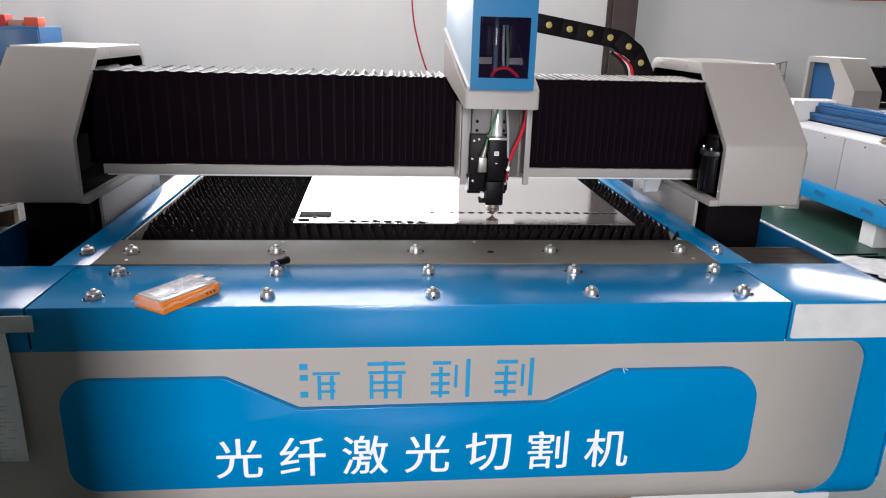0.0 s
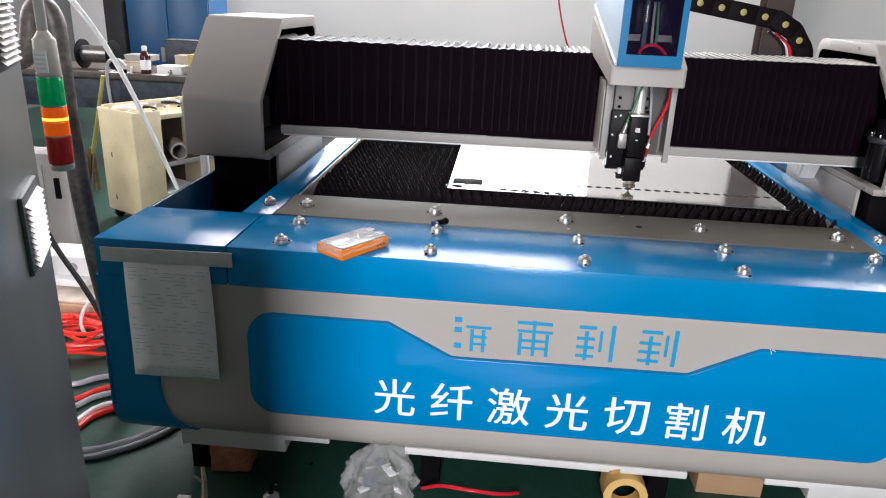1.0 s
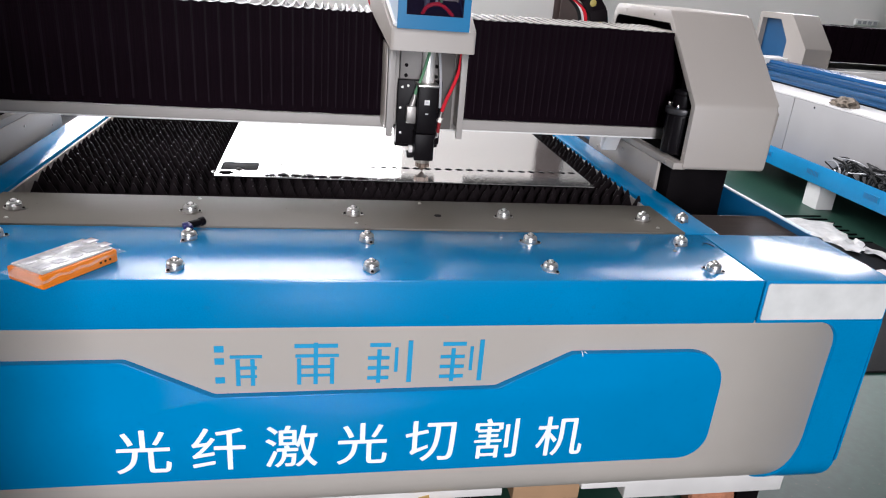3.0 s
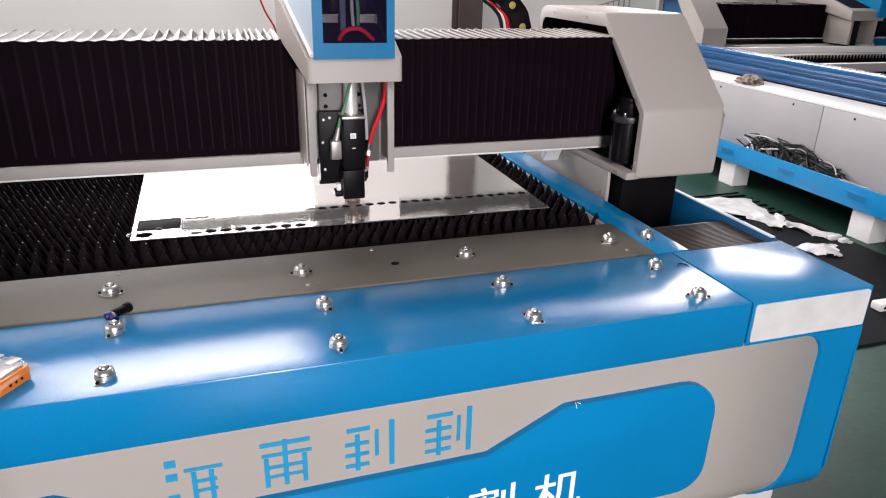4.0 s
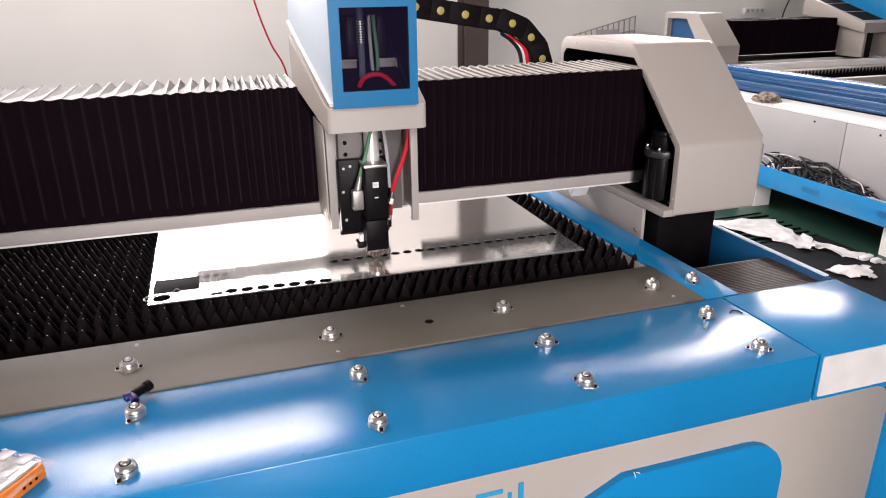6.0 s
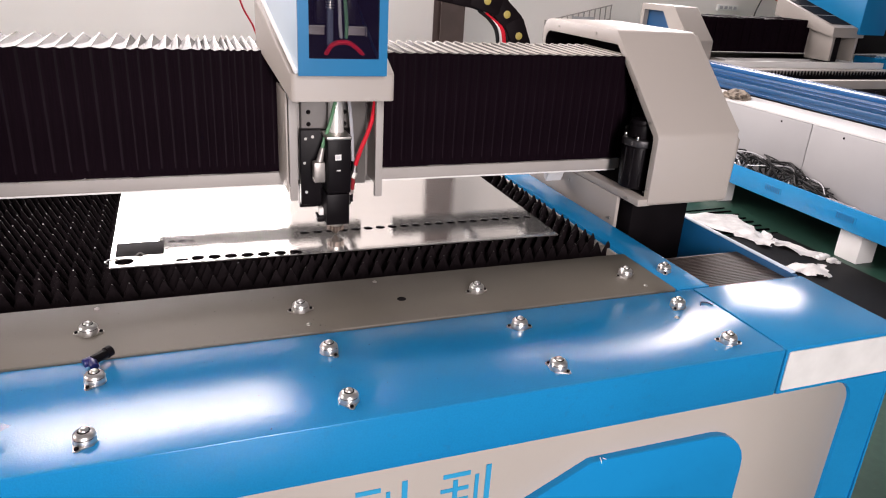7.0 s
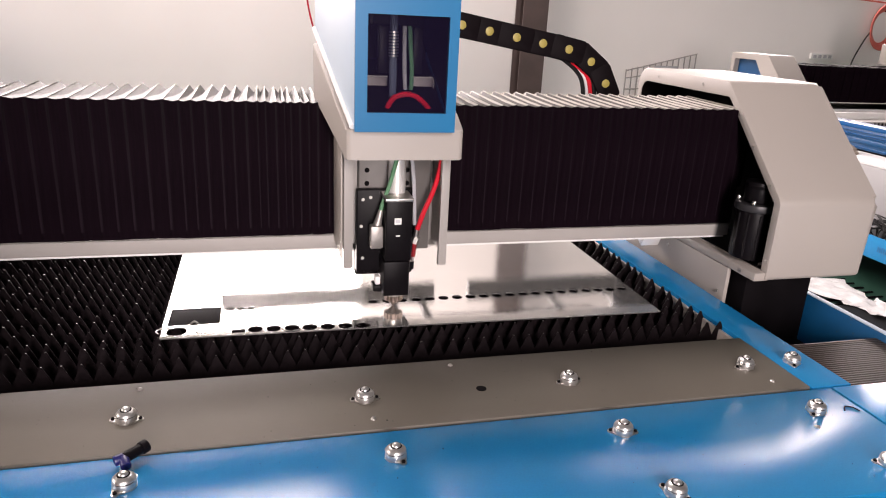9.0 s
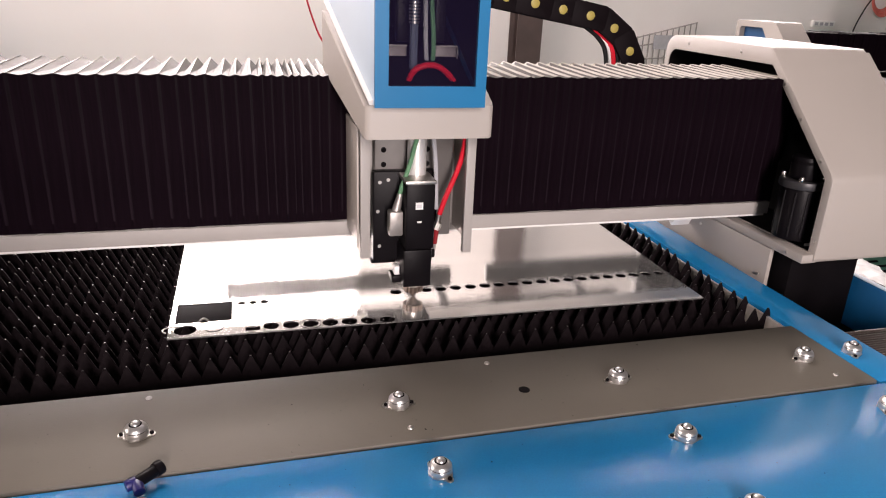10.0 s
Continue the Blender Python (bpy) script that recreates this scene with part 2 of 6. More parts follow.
def tube(pts, r, seg=8, bm=None, smooth_steps=5, mi=0, taper=None):
    """A hose along a smooth line through the points."""
    P = [Vector(p) for p in pts]
    line = []
    for i in range(len(P) - 1):
        a, b_, c, d = P[max(i - 1, 0)], P[i], P[i + 1], P[min(i + 2, len(P) - 1)]
        for k in range(smooth_steps):
            u = k / smooth_steps
            line.append(0.5 * (2 * b_ + (c - a) * u + (2 * a - 5 * b_ + 4 * c - d) * u * u + (3 * b_ - a - 3 * c + d) * u ** 3))
    line.append(P[-1])
    b = bmesh.new()
    rings, side = [], None
    for i, p in enumerate(line):
        t = (line[min(i + 1, len(line) - 1)] - line[max(i - 1, 0)]).normalized()
        if side is None:
            side = t.orthogonal().normalized()
        side = (side - t * side.dot(t)).normalized()
        up = t.cross(side)
        rr = r if taper is None else r + (taper - r) * i / (len(line) - 1)
        rings.append([b.verts.new(p + rr * (math.cos(a) * side + math.sin(a) * up)) for a in (2 * math.pi * k / seg for k in range(seg))])
    for q, w in zip(rings, rings[1:]):
        for k in range(seg):
            b.faces.new((q[k], q[(k + 1) % seg], w[(k + 1) % seg], w[k]))
    b.faces.new(rings[0][::-1])
    b.faces.new(rings[-1])
    return merge(bm, b, None, mi)


def prism(poly, axis, a0, a1, bm=None, bev=0.0, seg=2):
    """A polygon pushed along an axis. The polygon's pairs are the two other coordinates in order."""
    b = bmesh.new()

    def spot(p, a):
        return {"x": (a, p[0], p[1]), "y": (p[0], a, p[1]), "z": (p[0], p[1], a)}[axis]
    lo = [b.verts.new(spot(p, a0)) for p in poly]
    hi = [b.verts.new(spot(p, a1)) for p in poly]
    b.faces.new(lo)
    b.faces.new(hi[::-1])
    for i in range(len(poly)):
        j = (i + 1) % len(poly)
        b.faces.new((lo[i], hi[i], hi[j], lo[j]))
    bmesh.ops.recalc_face_normals(b, faces=b.faces)
    if bev:
        bmesh.ops.bevel(b, geom=b.edges[:], offset=bev, segments=seg, affect="EDGES", profile=0.5, clamp_overlap=True)
    return merge(bm, b)


def rounded(points, seg=7):
    """A closed outline; each point is (u, v, radius)."""
    out, n = [], len(points)
    for i, (u, v, r) in enumerate(points):
        p = Vector((u, v))
        if r <= 0:
            out.append((u, v))
            continue
        a = (Vector(points[i - 1][:2]) - p).normalized()
        c = (Vector(points[(i + 1) % n][:2]) - p).normalized()
        half = a.angle(c) / 2
        d = r / math.tan(half)
        mid = p + (a + c).normalized() * (r / math.sin(half))
        s, e = p + a * d - mid, p + c * d - mid
        a0, a1 = math.atan2(s.y, s.x), math.atan2(e.y, e.x)
        if a1 - a0 > math.pi:
            a1 -= 2 * math.pi
        if a1 - a0 < -math.pi:
            a1 += 2 * math.pi
        for k in range(seg + 1):
            q = a0 + (a1 - a0) * k / seg
            out.append((mid.x + r * math.cos(q), mid.y + r * math.sin(q)))
    return out


def dome(c, r, h, bm=None, seg=16, rings=5, mi=0, a0=0.0):
    """The upper half of a ball, squashed to height h, standing on c."""
    b = bmesh.new()
    c = Vector(c)
    rows = []
    for i in range(rings):
        a = a0 + (math.pi / 2 - a0) * i / rings
        rows.append([b.verts.new(c + Vector((r * math.cos(a) * math.cos(q), r * math.cos(a) * math.sin(q), h * math.sin(a)))) for q in (2 * math.pi * k / seg for k in range(seg))])
    top = b.verts.new(c + Vector((0, 0, h)))
    for lo, hi in zip(rows, rows[1:]):
        for k in range(seg):
            b.faces.new((lo[k], lo[(k + 1) % seg], hi[(k + 1) % seg], hi[k]))
    for k in range(seg):
        b.faces.new((rows[-1][k], rows[-1][(k + 1) % seg], top))
    b.faces.new(rows[0][::-1])
    return merge(bm, b, None, mi)


def lettering(char, size, x, y, z, parent, mat, name="character"):
    """One upright sign of film on a front that looks to -y; x and z are its middle."""
    cu = bpy.data.curves.new("sign", "FONT")
    cu.body, cu.size, cu.extrude = char, 1.0, 0.0
    tmp = new("sign", cu)
    me = bpy.data.meshes.new_from_object(tmp.evaluated_get(bpy.context.evaluated_depsgraph_get()))
    bpy.data.objects.remove(tmp)
    bpy.data.curves.remove(cu)
    b = bmesh.new()
    b.from_mesh(me)
    bpy.data.meshes.remove(me)
    xs, ys = [v.co.x for v in b.verts], [v.co.y for v in b.verts]
    mx, my, s = (min(xs) + max(xs)) / 2, (min(ys) + max(ys)) / 2, size / max(max(ys) - min(ys), 0.5 * (max(xs) - min(xs)))
    for v in b.verts:
        v.co = Vector((x + (v.co.x - mx) * s, y, z + (v.co.y - my) * s))
    flat = bpy.data.meshes.new("flat")
    b.to_mesh(flat)
    for k, dx in enumerate((-0.0011, 0.0011)):
        n0 = len(b.verts)
        b.from_mesh(flat)
        b.verts.ensure_lookup_table()
        for v in b.verts[n0:]:
            v.co += Vector((dx, 0.0002 * (k + 1), 0.0005 * (k * 2 - 1)))
    bpy.data.meshes.remove(flat)
    got = bmesh.ops.extrude_face_region(b, geom=b.faces[:])
    for v in got["geom"]:
        if isinstance(v, bmesh.types.BMVert):
            v.co.y -= 0.0008
    return part(name, b, mat, parent, smooth=0)


# ---- the hall ----
def hall():
    solo("floor", bx(-6, 11, -6, 7.6, -0.1, 0.0), FLOOR, (0, 0, 0), "green painted concrete floor, dusty and stained", kind="structure", smooth=0)
    solo("ceiling", bx(-6.2, 11.2, -6.2, 7.8, 7.0, 7.15), CEIL, (0, 0, 7), "grey sheet-metal ceiling of the workshop hall", kind="structure", smooth=0)

    def wall(name, axis, at, a0, a1, holes, thick, label, mat=None):
        bm = bmesh.new()
        cuts = sorted(holes)
        edge = a0
        for h0, h1, z0, z1 in cuts + [(a1, a1, 0, 0)]:
            spans = [(edge, h0, 0, 7.0)]
            if h1 > h0:
                spans += [(h0, h1, 0, z0), (h0, h1, z1, 7.0)]
            for s0, s1, q0, q1 in spans:
                if s1 - s0 > 0.001 and q1 - q0 > 0.001:
                    if axis == "x":
                        bx(s0, s1, at, at + thick, q0, q1, bm=bm)
                    else:
                        bx(at, at + thick, s0, s1, q0, q1, bm=bm)
            edge = h1
        return solo(name, bm, mat or WALL, (0, 0, 0), label, kind="structure", smooth=0)
    wall("wall_north", "x", 7.4, -6.0, 11.0, [(-4.05, 0.9, 2.05, 6.45), (5.3, 9.9, 2.05, 5.9)], 0.2, "white plastered wall with high windows")
    wall("wall_south", "x", -6.2, -6.0, 11.0, [(-0.82, 0.18, 0.9, 4.6)], 0.2, "grey plastered wall with a tall open hatch", GWALL)
    wall("wall_east", "y", 11.0, -6.2, 7.6, [], 0.2, "grey plastered wall", GWALL)
    wall("wall_west", "y", -6.2, -6.2, 7.6, [(-0.1, 2.5, 1.8, 3.4)], 0.2, "grey plastered wall with a window opening", GWALL)
    # steel column before the far wall
    bm = bmesh.new()
    for a in (0, 0.255):
        bx(2.72, 3.02, 7.08 + a, 7.095 + a, 0, 7.0, bm=bm)
    bx(2.862, 2.878, 7.095, 7.335, 0, 7.0, bm=bm)
    rust = material("brown_primed_column", (0.075, 0.05, 0.045), 0.6, vary=0.25, scale=3, bump=0.2)
    solo("steel_column", bm, rust, (2.87, 7.2, 0), "brown primed steel column by the white wall", kind="structure", smooth=0)


hall()

# ---- the laser cutting machine ----
CX = -0.025
FY, TOP = -0.053, 0.80
machine = thing("laser_cutting_machine", (CX, 1.6, 0), "blue and grey fibre laser cutting machine with a toothed bed", "machine")


def front_profile(off):
    """The front's section: upright, rolled in at the foot. (y, z) from the top down."""
    pts = [(FY - off, 0.69), (FY - off, 0.255)]
    for k in range(1, 9):
        a = k / 8 * math.pi / 2
        pts.append((FY + 0.10 - (0.10 + off) * math.cos(a), 0.255 - (0.10 + off) * math.sin(a)))
    return pts


def shell_strip(x_in, x_out, off):
    """A sheet that follows the front's section between two side edges, which may vary with the height."""
    prof = front_profile(off)
    fine = []
    for (y0, z0), (y1, z1) in zip(prof, prof[1:]):
        n = 44 if z0 - z1 > 0.2 else 1
        fine += [(y0 + (y1 - y0) * k / n, z0 + (z1 - z0) * k / n) for k in range(n)]
    fine.append(prof[-1])
    bm = bmesh.new()
    rows = []
    for y, z in fine:
        a, b = x_in(z), x_out(z)
        rows.append([bm.verts.new((a + (b - a) * k / 6, y, z)) for k in range(7)])
    for r, q in zip(rows, rows[1:]):
        for k in range(6):
            bm.faces.new((r[k], r[k + 1], q[k + 1], q[k]))
    return bm


def machine_front():
    part("front_body", prism([(y + 0.004, z) for y, z in front_profile(-0.006)] + [(0.10, 0.162), (0.10, 0.69)], "x", -1.345, 1.295), DARK, machine, "inner shell of the front")
    grey = part("grey_panel", shell_strip(lambda z: -1.28, lambda z: 1.25, 0.0), GREY, machine, "warm grey front sheet with a rolled foot")
    mod = grey.modifiers.new("thick", "SOLIDIFY")
    mod.thickness, mod.offset = 0.003, 1

    # blue corner pieces, proud of the sheet, with a rounded inner edge
    def inner(z, x):
        d = 0.0
        if z > 0.62:
            d = 0.07 - math.sqrt(max(0.0, 0.07 ** 2 - (z - 0.62) ** 2))
        if z < 0.34:
            d = 0.10 * ((0.34 - z) / 0.20) ** 2
        return x - d
    for sx in (-1, 1):
        xi, xo = (1.190, 1.303) if sx > 0 else (-1.212, -1.362)
        if sx > 0:
            bm = shell_strip(lambda z: inner(z, xi), lambda z: xo - (0.04 * ((0.23 - z) / 0.09) ** 2 if z < 0.23 else 0), 0.0095)
        else:
            bm = shell_strip(lambda z: xo + (0.04 * ((0.23 - z) / 0.09) ** 2 if z < 0.23 else 0), lambda z: -inner(z, -xi), 0.0095)
        got = bmesh.ops.extrude_face_region(bm, geom=bm.faces[:])
        for v in got["geom"]:
            if isinstance(v, bmesh.types.BMVert):
                edge = inner(v.co.z, xi) if sx > 0 else -inner(v.co.z, -xi)
                if abs(v.co.x - edge) < 1e-4:
                    v.co.x -= sx * 0.009
                v.co.y += 0.0115
        part("corner_piece", bm, BLUE, machine, "blue corner piece with a rounded inner edge")
        part("corner_side", prism([(FY - 0.01, 0.688), (FY - 0.016, 0.26), (FY + 0.06, 0.16), (0.26, 0.155), (0.26, 0.688)], "x", *sorted((xo, xo - sx * 0.006))), BLUE, machine)
    # raised blue sign panel
    out = rounded([(-0.928, 0.610, 0.075), (-0.525, 0.610, 0.03), (-0.343, 0.517, 0.03), (0.303, 0.522, 0.03), (0.483, 0.613, 0.03),
                   (0.888, 0.613, 0.10), (0.888, 0.293, 0.075), (-0.928, 0.290, 0.075)])
    bm = prism(out, "y", FY - 0.020, FY - 0.001)
    rim = [e for e in bm.edges if all(abs(v.co.y - (FY - 0.020)) < 1e-5 for v in e.verts)]
    bmesh.ops.bevel(bm, geom=rim, offset=0.002, segments=2, affect="EDGES", profile=0.5)
    sign = part("sign_panel", bm, SIGN, machine, "raised bright blue sign panel")
    for k, c in enumerate("光纤激光切割机"):
        lettering(c, 0.116, -0.502 + 0.1638 * k, FY - 0.0202, 0.379, sign, INK_W)
    # the maker's name stands as four groups of plain bars
    def bar(x0, x1, z0, z1):
        up = 0.0005 if z1 - z0 > x1 - x0 else 0.0
        part("name_bar", bx(x0, x1, FY - 0.0042 - up, FY - 0.003, z0, z1), INK_C, grey, smooth=0)
    for k in range(4):
        cx, cz, w, h = -0.289 + 0.168 * k, 0.592, 0.102, 0.110
        lx, rx_ = cx - w / 2, cx + w / 2
        sx = lx + w * (0.26, 0.0, 0.56, 0.64)[k]
        if k:
            bar(lx + 0.004, rx_ - 0.002 if k == 1 else sx - 0.006, cz + h * 0.36, cz + h * 0.36 + 0.010)
        if k == 0:
            for q in (0.36, 0.08, -0.36):
                bar(lx, sx - 0.006, cz + h * q - 0.008, cz + h * q + 0.008)
        elif k > 1:
            for q in (0.1, -0.14, -0.38):
                bar(lx, sx - 0.008, cz + h * q - 0.0045, cz + h * q + 0.0045)
            bar((lx + sx) / 2 - 0.008, (lx + sx) / 2 + 0.002, cz - h * 0.5, cz + h * 0.3)
        if k < 2:
            bar(sx + 0.006, rx_, cz + h * 0.14, cz + h * 0.14 + 0.008)
            bar(sx + 0.018, rx_ - 0.012, cz - h * 0.12, cz - h * 0.12 + 0.008)
            bar(sx + 0.018, rx_ - 0.012, cz - h * 0.32, cz - h * 0.32 + 0.007)
            for q in ((0.14, 0.5, 0.86) if k else (0.3, 0.72)):
                x = sx + (rx_ - sx) * q
                bar(x - 0.0048, x + 0.0048, cz - h * 0.5, cz + h * (0.48 if q == 0.5 else 0.12))
        else:
            bar(sx + 0.004, sx + 0.012, cz - h * 0.24, cz + h * 0.34)
            bar(rx_ - 0.011, rx_, cz - h * 0.5, cz + h * 0.5)
    # paint chips at the sign's upper corner
    for x, z, dx, dz in ((0.500, 0.622, 0.006, -0.016), (0.506, 0.620, 0.009, -0.005)):
        part("paint_chip", tube([(x, FY - 0.0206, z), (x + dx * 0.5, FY - 0.0210, z + dz * 0.4), (x + dx, FY - 0.0206, z + dz)], 0.0009, seg=5), INK_W, sign)
    # folded cover: top and apron
    prof = [(FY - 0.008, 0.684), (FY - 0.008, TOP), (0.252, TOP), (0.252, TOP - 0.012), (FY + 0.006, TOP - 0.012), (FY + 0.006, 0.684)]
    part("top_cover", prism(prof, "x", -0.977, 0.944, bev=0.004), BLUE, machine, "blue folded top cover with a satin sheen")
    for name, a, b in (("end_cover", -1.356, -0.981), ("end_cover", 0.948, 1.306)):
        part(name, prism(prof, "x", a, b, bev=0.0035), BLUE, machine, "blue end cover")
    part("joint_strip", bx(-0.982, -0.976, FY, 0.25, TOP - 0.02, TOP - 0.008), DARK, machine)
    part("joint_strip", bx(0.943, 0.949, FY, 0.25, TOP - 0.02, TOP - 0.008), DARK, machine)
    # white plate on the end cover's apron
    part("white_plate", prism(rounded([(0.955, 0.695, 0.006), (1.299, 0.695, 0.006), (1.299, TOP - 0.007, 0.012), (0.955, TOP - 0.007, 0.006)], 4), "y", FY - 0.0105, FY - 0.0075), material("frosted_white_film", (0.60, 0.60, 0.585), 0.5, vary=0.10, scale=12, bump=0.2, bump_scale=60), machine, "frosted white film on the end cover")


machine_front()


def machine_bed():
    BEDSIDE = material("pale_bed_side_paint", (0.46, 0.42, 0.38), 0.5, vary=0.3, scale=8, grain=0.3, grain_scale=40, speck=0.3)
    # grey loading plate behind the blue cover
    part("loading_plate", bx(-0.945, 0.898, 0.256, 0.492, 0.788, 0.803, bev=0.003), GREY_T, machine, "worn warm grey loading plate")
    for a, b in ((-1.05, -0.949), (0.902, 1.003)):
        part("side_rail", bx(a, b, 0.256, 3.6, 0.66, TOP, bev=0.003), BLUE, machine, "blue side rail of the bed")
    part("bed_back", bx(-0.947, 0.900, 3.5, 3.6, 0.5, TOP, bev=0.003), BLUE, machine)
    # inner faces and floor of the bed, sooty
    for a in (-0.947, 0.893):
        part("bed_side", bx(a, a + 0.007, 0.494, 3.5, 0.55, 0.79), BEDSIDE, machine, "pale dirty inner side of the bed")
    bm = bx(-0.947, 0.900, 0.482, 0.490, 0.55, 0.786)
    bx(-0.947, 0.900, 0.5, 3.5, 0.50, 0.55, bm=bm)
    part("bed_tray", bm, DARK, machine, "sooty black bed tray")
    # troughs beside the bed: floor, outer wall
    # machine blue darkened to hold the shade inside the trough
    navy = material("shaded_trough_blue", (0.0008, 0.085, 0.215), 0.35, vary=0.25, scale=5, bump=0.1, speck=0.3)
    for sx in (-1, 1):
        a, b = (-1.352, -1.05) if sx < 0 else (1.003, 1.302)
        part("trough_floor", bx(a, b, 0.256, 3.6, 0.60, 0.66), DARK, machine)
        o0, o1 = (a, a + 0.012) if sx < 0 else (b - 0.012, b)
        part("trough_wall", bx(o0, o1, 0.256, 3.6, 0.30, TOP, bev=0.003), navy, machine, "thin blue outer wall of the rail trough, darkened for its shade")
    # highlight of the wall's top edge, laid on as a pale strip
    part("edge_strip", bx(1.289, 1.304, 0.27, 3.6, TOP + 0.0005, TOP + 0.0045, bev=0.001), PALE, machine, "pale strip painted as the highlight on the trough wall edge")
    # ribbed dust cover at the trough's front end
    rubber = material("brown_grey_rubber", (0.042, 0.032, 0.028), 0.42, spec=0.3, vary=0.5, scale=9, stretch=(0.4, 8, 1))
    dust = part("dust_cover", bx(1.006, 1.288, 0.262, 0.475, 0.668, 0.782), rubber, machine, "brown-grey ribbed dust cover", smooth=0)
    for k in range(23):
        y = 0.267 + 0.0089 * k
        part("rib", prism([(y, 0.7808), (y + 0.0042, 0.7836), (y + 0.0076, 0.7808)], "x", 1.008, 1.286), rubber, dust, smooth=0)
    part("trough_base", bx(1.003, 1.30, 0.256, 0.6, 0.60, 0.668), DARK, machine)
    # feet
    for x in (-1.05, 1.0):
        for y in (0.55, 1.9, 3.2):
            part("foot", bx(x - 0.06, x + 0.06, y - 0.06, y + 0.06, 0.0, 0.225, bev=0.004), DARK, machine)
    # body under the bed
    part("frame", bx(-1.30, 1.25, 0.12, 3.5, 0.22, 0.58, bev=0.01), DARK, machine, "dark steel frame below the bed")


machine_bed()


def teeth():
    """The bed's slats, each a long saw of teeth."""
    pitch, x0, n = 0.0364, -0.9250, 50
    bm = bmesh.new()
    for y in (-0.0015, 0.0015):
        for k in range(n):
            a, b = x0 + k * pitch, x0 + (k + 1) * pitch
            m = (a + b) / 2
            q = [bm.verts.new(p) for p in ((a, y, 0.70), (b, y, 0.70), (b, y, 0.776), (m + 0.0015, y, 0.812), (m - 0.0015, y, 0.812), (a, y, 0.776))]
            bm.faces.new(q if y < 0 else q[::-1])
    bm.verts.ensure_lookup_table()
    half = len(bm.verts) // 2
    for k in range(n):
        f = [bm.verts[k * 6 + i] for i in range(6)]
        r = [bm.verts[half + k * 6 + i] for i in range(6)]
        for i, j in ((2, 3), (3, 4), (4, 5)):
            bm.faces.new((f[i], f[j], r[j], r[i])).material_index = 1 if i == 3 else 0
        top = [bm.verts.new(v.co + Vector((0, 0, 0.0004))) for v in (f[3], f[4], r[4], r[3])]
        bm.faces.new(top).material_index = 1
        bm.verts.ensure_lookup_table()
    me = bpy.data.meshes.new("slat")
    bm.to_mesh(me)
    bm.free()
    me.materials.append(TOOTH)
    me.materials.append(TIP)
    rnd = random.Random(2)
    y, row = 0.577, 0
    while y < 3.45:
        ob = new("slat", me)
        ob.parent = machine
        push = (0.0175, 0.0085)[row] if row < 2 else rnd.uniform(-0.002, 0.002)
        ob.location = Vector((push, y, rnd.uniform(-0.0015, 0.0))) - ORIGIN[machine.name]
        ob.rotation_euler = (rnd.uniform(-0.015, 0.015), 0, 0)
        y, row = y + 0.0482, row + 1


teeth()


def ball_transfer(x, y, turn):
    """A ball transfer unit: eared flange, domed shell, steel ball, two screws."""
    c = (x, y, TOP + (0.003 if y > 0.3 and abs(x - CX) < 0.9 else 0))
    z = c[2]
    u = Vector((math.cos(turn), math.sin(turn), 0))
    bm = bmesh.new()
    for s in (-1, 1):
        p = Vector(c) + u * 0.0225 * s
        rod(p, p + Vector((0, 0, 0.0022)), 0.0060, seg=12, bm=bm)
    v = Vector((-u.y, u.x, 0))
    q = bmesh.new()
    lo = [q.verts.new(Vector(c) + u * a + v * b) for a, b in ((-0.0225, -0.0058), (-0.006, -0.0185), (0.006, -0.0185), (0.0225, -0.0058), (0.0225, 0.0058), (0.006, 0.0185), (-0.006, 0.0185), (-0.0225, 0.0058))]
    hi = [q.verts.new(w.co + Vector((0, 0, 0.0025))) for w in lo]
    q.faces.new(lo[::-1])
    q.faces.new(hi)
    for i in range(8):
        q.faces.new((lo[i], lo[(i + 1) % 8], hi[(i + 1) % 8], hi[i]))
    merge(bm, q)
    flange = part("ball_transfer", bm, ZINC, machine, "zinc ball transfer unit with a polished ball", at=c)
    bm = rod((x, y, z + 0.002), (x, y, z + 0.011), 0.0182, 0.0178, seg=24, bev=0.0008)
    dome((x, y, z + 0.0125), 0.0176, 0.0100, bm=bm, seg=24, rings=5)
    part("shell", bm, CHROME, flange, at=c)
    part("groove", rod((x, y, z + 0.0105), (x, y, z + 0.0130), 0.0168, seg=24), DARK, flange, at=c)
    part("ring", rod((x, y, z + 0.0190), (x, y, z + 0.0215), 0.0104, 0.0096, seg=20), DARK, flange, at=c)
    part("ball", dome((x, y, z + 0.0205), 0.0078, 0.0062, seg=18, rings=6), CHROME, flange, at=c)
    for s in (-1, 1):
        p = Vector((x, y, z + 0.002)) + u * 0.0228 * s
        part("screw", rod(p, p + Vector((0, 0, 0.004)), 0.0036, 0.0030, seg=8, bev=0.0008), DARK, flange, at=c)


